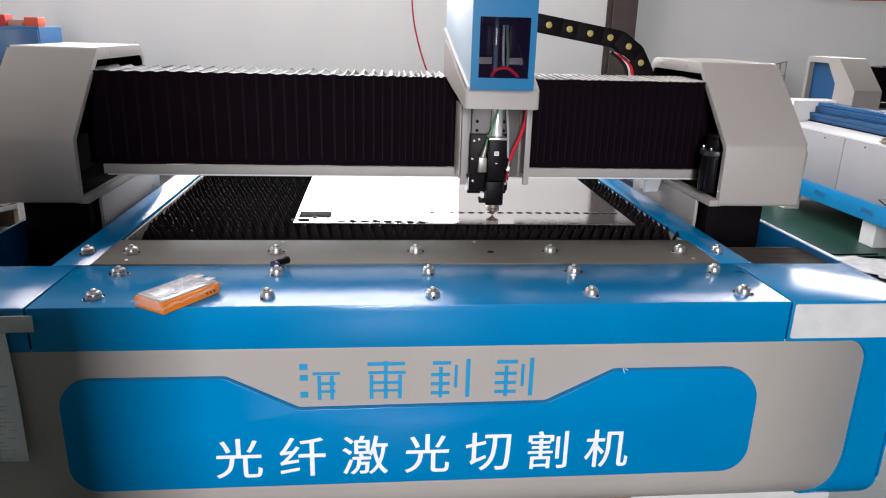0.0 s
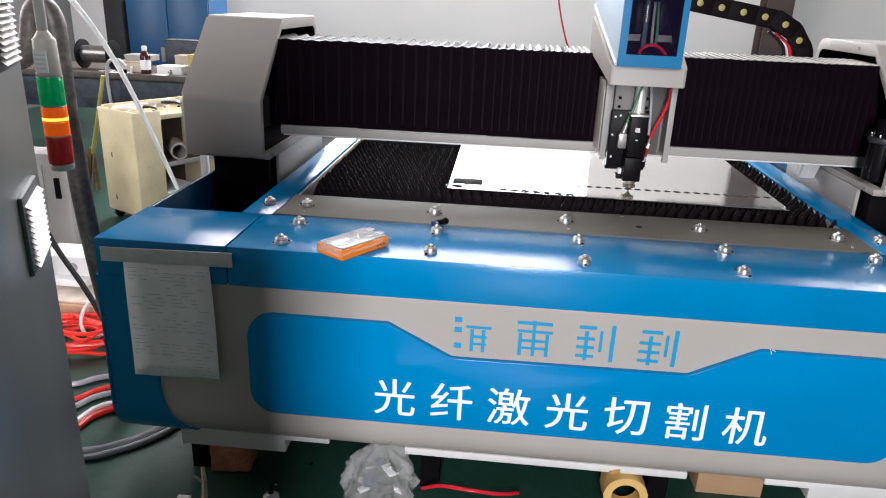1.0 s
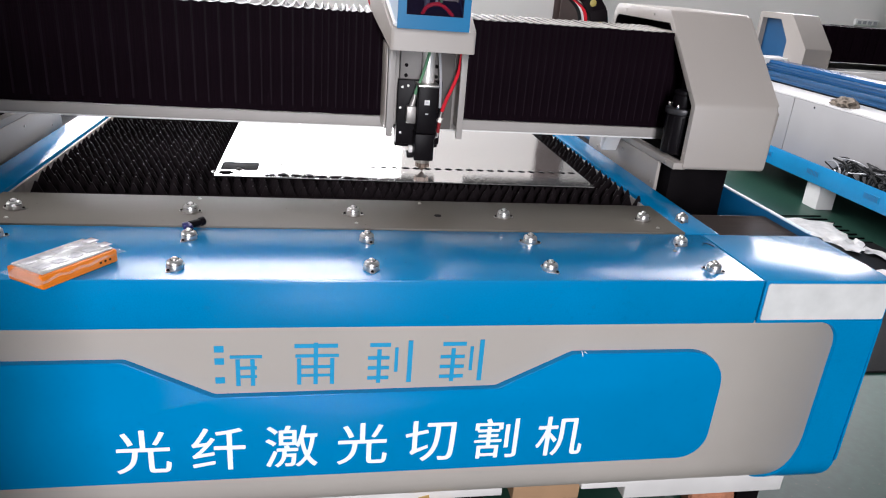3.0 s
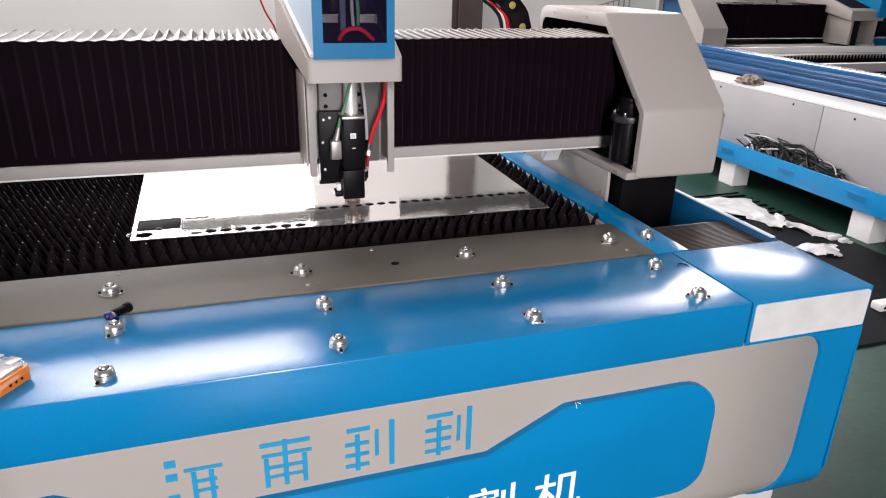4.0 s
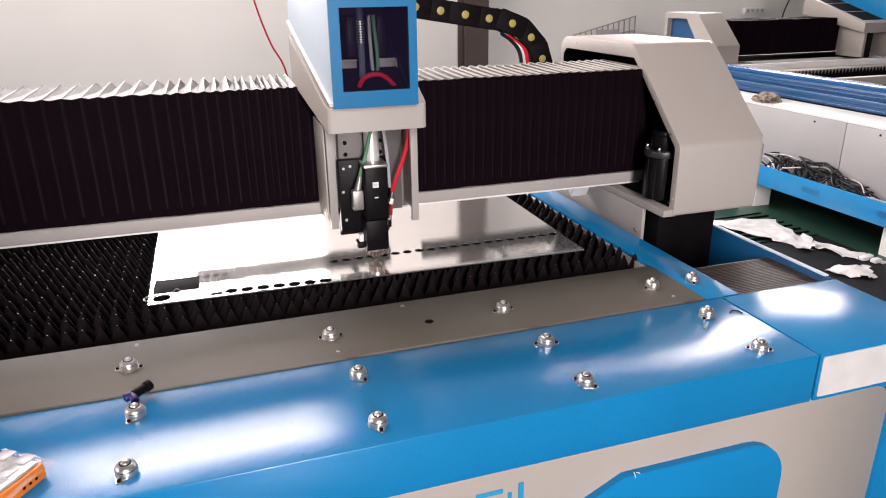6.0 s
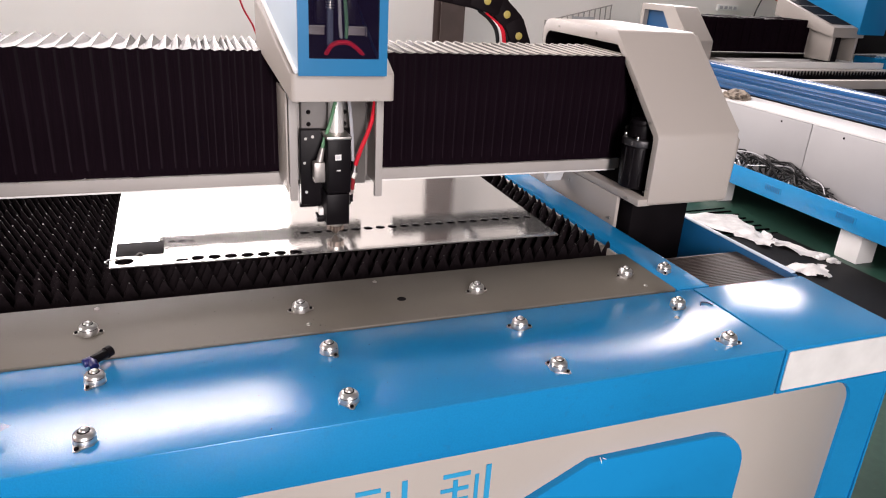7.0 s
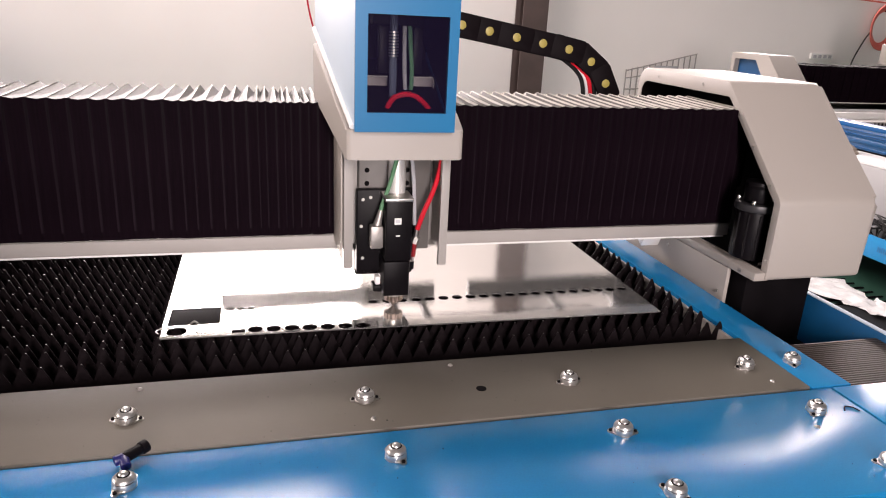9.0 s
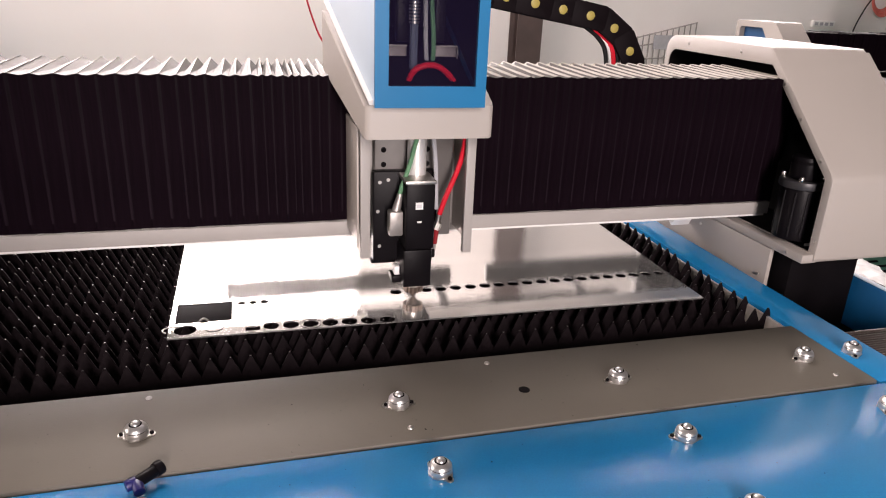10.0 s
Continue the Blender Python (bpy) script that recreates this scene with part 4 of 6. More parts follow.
    part("fibre_cable", tube([(HCX - 0.006, 0.71, 1.30), (HCX - 0.008, 0.70, 1.40), (HCX - 0.008, 0.70, 1.50), (HCX - 0.010, 0.70, 1.6)], 0.008), material("blue_grey_sleeve", (0.10, 0.12, 0.17), 0.4), head)
    for a, b in ((HCX - 0.033, HCX - 0.010), (HCX + 0.042, HCX + 0.062)):
        k = part("terminal_block", bx(a, b, 0.735, 0.765, 1.378, 1.475, bev=0.002), BLACK, head, "black terminal block")
        for z in (1.39, 1.41, 1.43, 1.45):
            part("screw", rod(((a + b) / 2, 0.733, z), ((a + b) / 2, 0.737, z), 0.003, seg=8), DARK, k)
    coil = bmesh.new()
    for k in range(9):
        rod((HCX - 0.008, 0.70, 1.415 + k * 0.006), (HCX - 0.008, 0.70, 1.4185 + k * 0.006), 0.0105, seg=12, bm=coil)
    part("spring_sleeve", coil, ZINC, head)
    # inner brackets behind the pane: dark plates with bright folded edges
    inner = material("dark_bracket_paint", (0.20, 0.17, 0.17), 0.5, vary=0.2, scale=20)
    for a, b in ((HCX - 0.062, HCX - 0.012), (HCX + 0.045, HCX + 0.091)):
        k = part("bracket", bx(a, b, 0.745, 0.75, 1.30, 1.372, bev=0.001), inner, head, "dark bracket with bright edges")
        part("bracket_edge", bx(a, b, 0.738, 0.7449, 1.3695, 1.372), RAIL, k, smooth=0)
        e = a if a < HCX else b
        part("bracket_edge", bx(e - 0.0012, e + 0.0012, 0.738, 0.7449, 1.305, 1.369), RAIL, k, smooth=0)
    # two added dark plates stand for the shade inside the hood
    part("liner", prism([(0.60, 1.2795), (0.85, 1.3985), (0.85, 1.4005), (0.60, 1.2815)], "x", L + 0.008, R - 0.008), DARK, hood, "added dark plate for the shade inside the hood")
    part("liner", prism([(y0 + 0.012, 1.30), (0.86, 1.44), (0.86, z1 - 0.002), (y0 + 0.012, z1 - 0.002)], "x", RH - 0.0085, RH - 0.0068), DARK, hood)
    part("connector_block", bx(HCX - 0.05, HCX + 0.05, 0.72, 0.76, 1.478, 1.58, bev=0.004), BLACK, head, "black connector block")
    return slide


slide = cutting_head()

# ---- cable chain ----
chain = thing("cable_chain", (0.4, 1.40, 1.3), "black cable chain with round yellow caps above the gantry", "cable chain")
LINKS = []
WIRES = []


def chain_links():
    bm = bmesh.new()
    out = rounded([(-0.058, -0.037, 0.012), (0.058, -0.037, 0.012), (0.058, 0.037, 0.012), (-0.058, 0.037, 0.012)], 4)
    b = prism(out, "y", -0.035, -0.028, bev=0.001)
    merge(bm, b)
    merge(bm, prism(out, "y", 0.028, 0.035, bev=0.001))
    bx(-0.02, 0.03, -0.03, 0.03, 0.028, 0.034, bm=bm)
    bx(-0.02, 0.03, -0.03, 0.03, -0.034, -0.028, bm=bm)
    me = finish(bm, "link", CHAIN)
    dot = rod((0.0, -0.0385, 0), (0.0, -0.0345, 0), 0.0135, seg=18, bev=0.001)
    dm = finish(dot, "cap", YELLOW)
    for k in range(5, 17):
        ob = new("link", me)
        ob.parent = chain
        d = new("yellow_cap", dm)
        d.parent = ob
        LINKS.append((ob, k))
    # wires that leave the chain at the bend, in the chain's hollow
    for k, (mat, r) in enumerate(((CABLE, 0.007), (WHITE, 0.005), (RED, 0.007), (CABLE, 0.006), (WHITE, 0.004))):
        o = 0.013 * k
        WIRES.append(part("wire", tube([(0.70 + o, 1.385, 1.415 - 0.3 * o), (0.745 + o, 1.385, 1.385 - 0.3 * o), (0.775 + o, 1.38, 1.34), (0.79 + o, 1.38, 1.24)], r), mat, chain))
        

chain_links()


def chain_pose(u, xb, d):
    """Place and slope of a point at arc length u past the foot of the bend, whose middle stands at xb."""
    r, lean = 0.210, 0.1623
    arc = math.pi - lean
    zc = 1.237 - 0.297 * (0.185 - d) / 2
    if u < 0:
        x, z, a = xb + u, zc - r, 0.0
    elif u < r * arc:
        a = u / r
        x, z = xb + r * math.sin(a), zc - r * math.cos(a)
    else:
        a = arc
        s = u - r * arc
        x, z = xb + r * math.sin(a) + s * math.cos(a), zc - r * math.cos(a) + s * math.sin(a)
    return x, z, a


def motions():
    """What moves: the head along the bridge, its slide, the pleats and the chain."""
    base = ORIGIN[head.name]
    walk(head, [(t, pose(base.x + d, base.y, base.z)) for t, d in HEAD_X])
    lift = [(0, 0), (6.3, 0), (6.5, 0.006), (7, 0), (7.5, 0), (8, 0.016), (8.5, 0.003), (9, 0), (10, 0)]
    walk(slide, [(t, pose(0, 0, z)) for t, z in lift])
    for ob, xa, xb, end, f, org, lean, dy, dz in PLEATS:
        rows = []
        for t, d in HEAD_X:
            a, b = (xa + d, xb) if end == "a" else (xa, xb + d)
            rows.append((t, pose(a + (b - a) * f - org.x, dy - org.y, dz - org.z, 0, 0, lean)))
        walk(ob, rows)
    base = ORIGIN[chain.name]
    for ob, k in LINKS:
        rows = []
        for t, d in HEAD_X:
            xb = 0.8156 - (0.185 - d) / 2
            x, z, a = chain_pose(-0.2014 + 0.0917 * k + (0.185 - d) / 2, xb, d)
            rows.append((t, pose(x - base.x, 0.0015 * (k % 2), z - base.z, 0, -math.degrees(a), 0)))
        walk(ob, rows)
    for ob in WIRES:
        walk(ob, [(t, pose(0.165 - 0.6 * (0.185 - d), 0, -0.03)) for t, d in HEAD_X])


# ---- things on the bed ----
def sheet():
    """The metal sheet with its cut-outs, lying on the teeth."""
    cuts = []
    z = 0.8125

    def ring(cx, cy, r, n=20, sq=1.0):
        cuts.append([(cx + r * math.cos(2 * math.pi * k / n), cy + sq * r * math.sin(2 * math.pi * k / n)) for k in range(n)])

    def rect(x0, x1, y0, y1):
        cuts.append([(x0, y0), (x1, y0), (x1, y1), (x0, y1)])
    rect(-0.419, -0.306, 0.718, 0.812)
    ring(-0.396, 0.688, 0.022)
    rect(-0.279, -0.250, 0.663, 0.681)
    for k in range(7):
        ring(-0.228 + 0.040 * k, 0.677 - 0.0022 * k, 0.0165)
    for k in range(3):
        ring(-0.287 + 0.0245 * k, 0.798 - 0.001 * k, 0.0095)
    for k in range(20):
        ring(0.057 + 0.0362 * k, 0.797, 0.0135, 16)
    bm = bmesh.new()
    outline = [(-0.428, 0.656), (0.769, 0.638), (0.776, 1.45), (-0.432, 1.45)]
    edges = []
    for loop in [outline] + cuts:
        vs = [bm.verts.new((x, y, z)) for x, y in loop]
        edges += [bm.edges.new((vs[i], vs[(i + 1) % len(vs)])) for i in range(len(vs))]
    bmesh.ops.triangle_fill(bm, edges=edges, use_beauty=True, use_dissolve=False)
    got = bmesh.ops.extrude_face_region(bm, geom=bm.faces[:])
    for v in got["geom"]:
        if isinstance(v, bmesh.types.BMVert):
            v.co.z += 0.003
    solo("metal_sheet", bm, SHEET, (0.17, 1.0, 0.812), "bright brushed aluminium sheet with cut holes on the teeth", "metal sheet", smooth=0)
    # a loose blank that has dropped in its opening
    slug = material("dull_scrap_steel", (0.010, 0.009, 0.010), 0.7, spec=0.04, vary=0.2, scale=14, bump=0.1)
    t = thing("cut_blank", (-0.362, 0.765, 0.811), "dark loose blank in the opening of the sheet", "offcut")
    part("plate", bx(-0.4175, -0.3075, 0.7195, 0.8105, 0.8122, 0.8140, bev=0.0004), slug, t)
    part("burr", tube([(-0.372, 0.7215, 0.8145), (-0.362, 0.7255, 0.820), (-0.352, 0.7225, 0.8150)], 0.0022, seg=6), ZINC, t)
    sliver = [(-0.418 + 0.021 * math.cos(q), 0.690 + 0.015 * math.sin(q), 0.8165) for q in (1.2, 1.9, 2.6, 3.3, 4.0)]
    solo("metal_sliver", tube(sliver, 0.0014, seg=6), CHROME, (-0.418, 0.690, 0.8155), "bright curved metal sliver at the sheet's corner", "offcut")
    for cx, cy, q in ((-0.340, 0.689, 0.018), (-0.148, 0.672, 0.021)):
        pts = [(cx + q * math.cos(w), cy + q * math.sin(w), 0.8157) for w in (2 * math.pi * i / 20 for i in range(21))]
        solo("cut_ring", tube(pts, 0.0007, seg=5, smooth_steps=2), slug, (cx, cy, 0.8155), "thin cut line of a disc still in the sheet", "offcut", "cut lines in the sheet")


sheet()


def insert_box():
    """Orange box of cutting inserts in a clear film bag."""
    c = Vector((-0.633, -0.014, TOP))
    t = thing("insert_box", c, "orange plastic box of cutting inserts in clear film", "box")
    m = Matrix.Translation(c) @ Matrix.Rotation(radians(56), 4, "Z")
    w, d = 0.089, 0.050
    bm = bx(-w, w, -d, d, 0.001, 0.03, bev=0.004, m=m)
    part("tray", bm, ORANGE, t, "orange tray")
    part("lid", bx(-w + 0.006, w - 0.006, -d + 0.005, d - 0.005, 0.03, 0.035, bev=0.002, m=m), material("clear_lid", (0.49, 0.49, 0.48), 0.10, vary=0.2, scale=60), t, "milky clear lid over grey inserts")
    for i in range(5):
        for j in range(2):
            x, y = -w + 0.026 + i * 0.036, -d + 0.03 + j * 0.040
            part("insert", bx(x - 0.013, x + 0.013, y - 0.012, y + 0.012, 0.0345, 0.0365, bev=0.001, m=m), CLEAR, t)
    # crumpled film
    rnd = random.Random(3)
    bm = bmesh.new()
    n = 9
    grid = [[bm.verts.new(m @ Vector((-w * 1.16 + 2 * w * 1.2 * i / n, (-d + 2 * d * j / 4) * 1.1, (0.038 if 0 < i < n - 1 and 0 < j < 4 else 0.016) + rnd.uniform(0, 0.006)))) for j in range(5)] for i in range(n + 1)]
    for i in range(n):
        for j in range(4):
            bm.faces.new((grid[i][j], grid[i + 1][j], grid[i + 1][j + 1], grid[i][j + 1]))
    part("film_bag", bm, FILM, t, "crumpled clear film", smooth=0)
    for k in range(3):
        part("bore", rod(m @ Vector((0.045 + k * 0.012, -d - 0.0005, 0.013)), m @ Vector((0.045 + k * 0.012, -d + 0.002, 0.013)), 0.0028, seg=8), DARK, t)


insert_box()


def fitting():
    """Small black and blue hose fitting lying on the plate."""
    t = thing("hose_fitting", (-0.412, 0.247, 0.803), "small black and dark blue push-in hose fitting", "fitting")
    a = Vector((-0.428, 0.226, 0.815))
    part("body", rod(a, a + Vector((0.022, 0.022, 0)), 0.009, seg=14, bev=0.001), BLACK, t)
    part("collar", rod(a + Vector((0.022, 0.022, 0)), a + Vector((0.030, 0.030, 0.001)), 0.011, seg=14, bev=0.001), BLACK, t)
    part("tail", rod(a + Vector((0.006, 0.006, 0)), a + Vector((-0.014, -0.004, -0.002)), 0.0085, seg=14, bev=0.001), material("dark_blue_plastic", (0.01, 0.01, 0.09), 0.35), t)
    part("tail", rod(a, a + Vector((0.006, -0.018, -0.004)), 0.008, seg=14, bev=0.001), material("dark_blue_ring", (0.01, 0.01, 0.09), 0.35), t)


fitting()


def notice():
    """A printed form held by a strip of tape on the machine's front."""
    t = thing("paper_notice", (-1.16, FY - 0.011, 0.40), "printed paper form taped to the machine front", "notice")
    bm = bmesh.new()
    n = 8
    rnd = random.Random(5)
    rows = []
    for i in range(n + 1):
        v = i / n
        z = 0.748 - 0.362 * v
        xl, xr = -1.268 - 0.004 * v, -1.022 + 0.010 * v
        rows.append([bm.verts.new((xl + (xr - xl) * u, FY - 0.0225 - 0.010 * v * v * (0.4 + 0.6 * u) - 0.002 * math.sin(u * 9 + v * 5), z + 0.012 * u * v)) for u in (0, 0.25, 0.5, 0.75, 1.0)])
    for a, b in zip(rows, rows[1:]):
        for i in range(4):
            bm.faces.new((a[i], a[i + 1], b[i + 1], b[i]))
    sheet_ = part("sheet", bm, PAPER, t)
    mod = sheet_.modifiers.new("thick", "SOLIDIFY")
    mod.thickness = 0.0004
    tape = bx(-1.331, -0.956, FY - 0.024, FY - 0.0205, 0.743, 0.785, bev=0.001)
    for v in tape.verts:
        v.co.z += 0.022 * (v.co.x + 1.14) + 0.004 * math.sin(v.co.x * 40)
    part("tape", tape, TAPE, t, "grey tape strip")
    # print that cannot be read
    for i in range(30):
        v = 0.06 + 0.9 * i / 30
        z = 0.748 - 0.362 * v
        x = -1.256
        while x < -1.04:
            w = rnd.uniform(0.008, 0.04)
            if rnd.random() < (0.9 if i % 7 < 4 else 0.25) and x + w < -1.026:
                y = FY - 0.0260 - 0.010 * v * v
                part("print_bar", bx(x, x + w, y - 0.0035, y - 0.003, z - 0.0009, z + 0.0009), INK_G, sheet_, smooth=0)
            x += w + rnd.uniform(0.006, 0.03)


notice()


# ---- under and beside the machine ----
def under_machine():
    pale = material("pale_grey_beam_paint", (0.62, 0.60, 0.58), 0.5, vary=0.08, scale=6, bump=0.1)
    t = thing("support_beam", (-0.95, 0.05, 0.0), "pale grey steel beam under the machine front", "beam", "beams under the machine")
    bm = prism([(-1.19, 0.165), (-0.715, 0.165), (-0.715, 0.145), (-0.855, 0.145), (-0.855, 0.100), (-1.19, 0.100)], "y", 0.0, 0.10, bev=0.002)
    part("beam", bm, pale, t)
    part("foot", bx(-1.17, -1.10, 0.02, 0.09, 0.0, 0.1), DARK, t)
    t = thing("support_beam", (-0.05, 0.05, 0.0), "pale grey steel beam under the machine front", "beam", "beams under the machine")
    part("beam", bx(-0.478, 0.375, 0.0, 0.08, 0.134, 0.158, bev=0.002), pale, t)
    for x in (-0.40, 0.30):
        part("foot", bx(x - 0.03, x + 0.03, 0.02, 0.08, 0.0, 0.134), DARK, t)
    t = thing("support_beam", (0.9, 0.05, 0.0), "pale grey steel beam under the machine front", "beam", "beams under the machine")
    bm = prism([(0.60, 0.165), (1.22, 0.165), (1.22, 0.100), (0.73, 0.100), (0.73, 0.140), (0.60, 0.140)], "y", 0.0, 0.10, bev=0.002)
    part("beam", bm, pale, t)
    part("foot", bx(1.10, 1.17, 0.02, 0.09, 0.0, 0.1), DARK, t)
    brickm = material("broken_red_brick", (0.42, 0.17, 0.09), 0.9, vary=0.25, scale=25, grain=0.4, grain_scale=140, bump=0.7, bump_scale=80, speck=0.4)
    for x, y, a in ((-1.045, 0.055, 6), (1.035, 0.075, -12)):
        bm = bx(-0.062, 0.062, -0.05, 0.05, 0, 0.0995, bev=0.008)
        bmesh.ops.subdivide_edges(bm, edges=bm.edges[:], cuts=3, use_grid_fill=True)
        rnd = random.Random(int(x * 100))
        for v in bm.verts:
            if 0.005 < v.co.z < 0.095:
                v.co += Vector((rnd.uniform(-1, 1), rnd.uniform(-1, 1), rnd.uniform(-1, 1))) * 0.004
        bmesh.ops.transform(bm, matrix=Matrix.Translation((x, y, 0)) @ Matrix.Rotation(radians(a), 4, "Z"), verts=bm.verts)
        solo("brick", bm, brickm, (x, y, 0), "chipped orange-red brick under the machine beam", "brick", "bricks under the machine")
    # crumpled carrier bag, thin and half clear, with scraps inside
    c = Vector((-0.56, -0.01, 0))
    bag = thing("plastic_bag", c, "crumpled half-clear plastic carrier bag of scraps on the floor", "plastic bag")
    bm = bmesh.new()
    n, rings = 72, []
    for i in range(33):
        v = i / 32
        r = 0.128 - 0.07 * v if v < 0.62 else 0.085 - 0.105 * math.sin((v - 0.62) / 0.26 * math.pi / 2) * 0.6 if v < 0.88 else 0.022 + 0.30 * (v - 0.88)
        ring_ = []
        for k in range(n):
            q = 2 * math.pi * k / n
            p = Vector((math.cos(q), math.sin(q) * 0.75, v * 1.5))
            fold = abs(noise.noise(p * 2.0)) * 0.9 + abs(noise.noise(p * 5.0 + Vector((3, 1, 7)))) * 0.45
            pleat = 0.10 * math.sin(q * 9 + 4 * noise.noise(p)) * min(1.0, v * 1.4)
            ring_.append(bm.verts.new(c + Vector((r * p.x * (0.74 + fold * 0.6 + pleat) + 0.02 * v, r * p.y * (0.74 + fold * 0.6 + pleat), max(0.001, 0.205 * v + 0.016 * noise.noise(p * 2.5) * (v > 0.03))))))
        rings.append(ring_)
    for a, b in zip(rings, rings[1:]):
        for k in range(n):
            bm.faces.new((a[k], a[(k + 1) % n], b[(k + 1) % n], b[k]))
    film = glass("milky_bag_film", (0.62, 0.62, 0.59), 0.14, 0.30)
    part("film", bm, film, bag, smooth=14)
    rnd = random.Random(13)
    for k in range(9):
        x, y, z, e = rnd.uniform(-0.06, 0.06), rnd.uniform(-0.05, 0.03), 0.012 + 0.011 * k, rnd.uniform(0.015, 0.03)
        q = bx(-e, e, -e * 0.6, e * 0.6, -0.005, 0.005, bev=0.002)
        bmesh.ops.transform(q, matrix=Matrix.Translation(c + Vector((x, y, z))) @ Matrix.Rotation(rnd.uniform(0, 3), 4, "Z"), verts=q.verts)
        part("scrap", q, (ZINC, PAPER, DARK, BLUE_D)[k % 4], bag)
    # small bottle with a black cone tip
    t = thing("glue_bottle", (-0.865, -0.12, 0), "small pale bottle with a black cone tip", "bottle")
    part("body", rod((-0.865, -0.12, 0), (-0.865, -0.12, 0.03), 0.024, seg=20, bev=0.004), CLEAR, t)
    part("shoulder", rod((-0.865, -0.12, 0.03), (-0.865, -0.12, 0.042), 0.024, 0.010, seg=20), CLEAR, t)
    part("tip", rod((-0.865, -0.12, 0.042), (-0.865, -0.12, 0.068), 0.009, 0.003, seg=16), BLACK, t)
    solo("metal_offcut", bx(-1.155, -1.115, -0.15, -0.12, 0, 0.002, bev=0.0005), ZINC, (-1.135, -0.135, 0), "thin metal offcut on the green floor", "scrap", "scrap on the floor")
    # tape roll standing on edge, with its loose end
    t = thing("tape_roll", (0.20, 0.0, 0.0), "roll of yellow masking tape standing on edge", "tape roll")
    yel = material("yellow_masking_tape", (0.62, 0.40, 0.13), 0.6, vary=0.1, scale=20)
    bm = bmesh.new()
    n = 32
    loops = []
    for y, r in ((-0.02, 0.066), (0.035, 0.066), (0.035, 0.042), (-0.02, 0.042)):
        loops.append([bm.verts.new((0.20 + r * math.cos(2 * math.pi * k / n), y, 0.0665 + r * math.sin(2 * math.pi * k / n))) for k in range(n)])
    for i in range(4):
        a, b = loops[i], loops[(i + 1) % 4]
        for k in range(n):
            bm.faces.new((a[k], a[(k + 1) % n], b[(k + 1) % n], b[k]))
    part("roll", bm, yel, t)
    bm = bmesh.new()
    rows = [[bm.verts.new((x, y, z)) for y in (-0.02, 0.035)] for x, z in ((0.128, 0.075), (0.130, 0.112), (0.148, 0.142), (0.175, 0.150))]
    for a, b in zip(rows, rows[1:]):
        bm.faces.new((a[0], a[1], b[1], b[0]))
    part("loose_end", bm, yel, t)
    # cardboard box
    card = material("brown_cardboard", (0.36, 0.22, 0.12), 0.85, vary=0.1, scale=8, bump=0.15, bump_scale=90)
    t = thing("cardboard_box", (0.55, 0.2, 0.0), "brown cardboard box pushed under the machine", "box")
    part("body", bx(0.45, 0.655, 0.12, 0.36, 0.0, 0.165, bev=0.003), card, t)
    part("flap", bx(0.455, 0.65, 0.112, 0.117, 0.10, 0.168, bev=0.001), card, t)
    # splintered stick
    bm = tube([(-1.082, -0.10, 0.095), (-1.073, -0.115, 0.06), (-1.06, -0.15, 0.02), (-1.05, -0.20, 0.012)], 0.006, seg=6, taper=0.012)
    tube([(-1.07, -0.12, 0.05), (-1.086, -0.125, 0.07), (-1.094, -0.13, 0.085)], 0.004, seg=5, bm=bm)
    solo("wood_stick", bm, material("pale_split_wood", (0.45, 0.36, 0.25), 0.8, vary=0.3, scale=40, bump=0.6), (-1.065, -0.14, 0.0), "splintered pale wooden stick on the floor", "stick", smooth=0)
    solo("red_cable", tube([(-0.42, 0.0, 0.012), (-0.36, -0.04, 0.06), (-0.27, -0.06, 0.07), (-0.18, -0.04, 0.05), (-0.12, 0.02, 0.012)], 0.006), RED, (-0.27, -0.03, 0), "thin red cable looped on the floor", "cable")
    rnd = random.Random(8)
    for k in range(26):
        x, y, s = rnd.uniform(-1.3, 1.1), rnd.uniform(-0.22, 0.25), rnd.uniform(0.003, 0.011)
        if abs(x + 0.56) < 0.2 or abs(x - 0.25) < 0.1 or (0.42 < x < 0.68) or abs(abs(x) - 1.04) < 0.1:
            continue
        bm = bx(-s, s, -s * 0.7, s * 0.7, 0, s * 0.6, bev=s * 0.2)
        bmesh.ops.transform(bm, matrix=Matrix.Translation((x, y, 0)) @ Matrix.Rotation(rnd.uniform(0, 3), 4, "Z"), verts=bm.verts)
        solo("scrap_chip", bm, (ZINC, PAPER, DARK)[k % 3], (x, y, 0), "small scrap chip on the green floor", "scrap", "scrap on the floor")


under_machine()


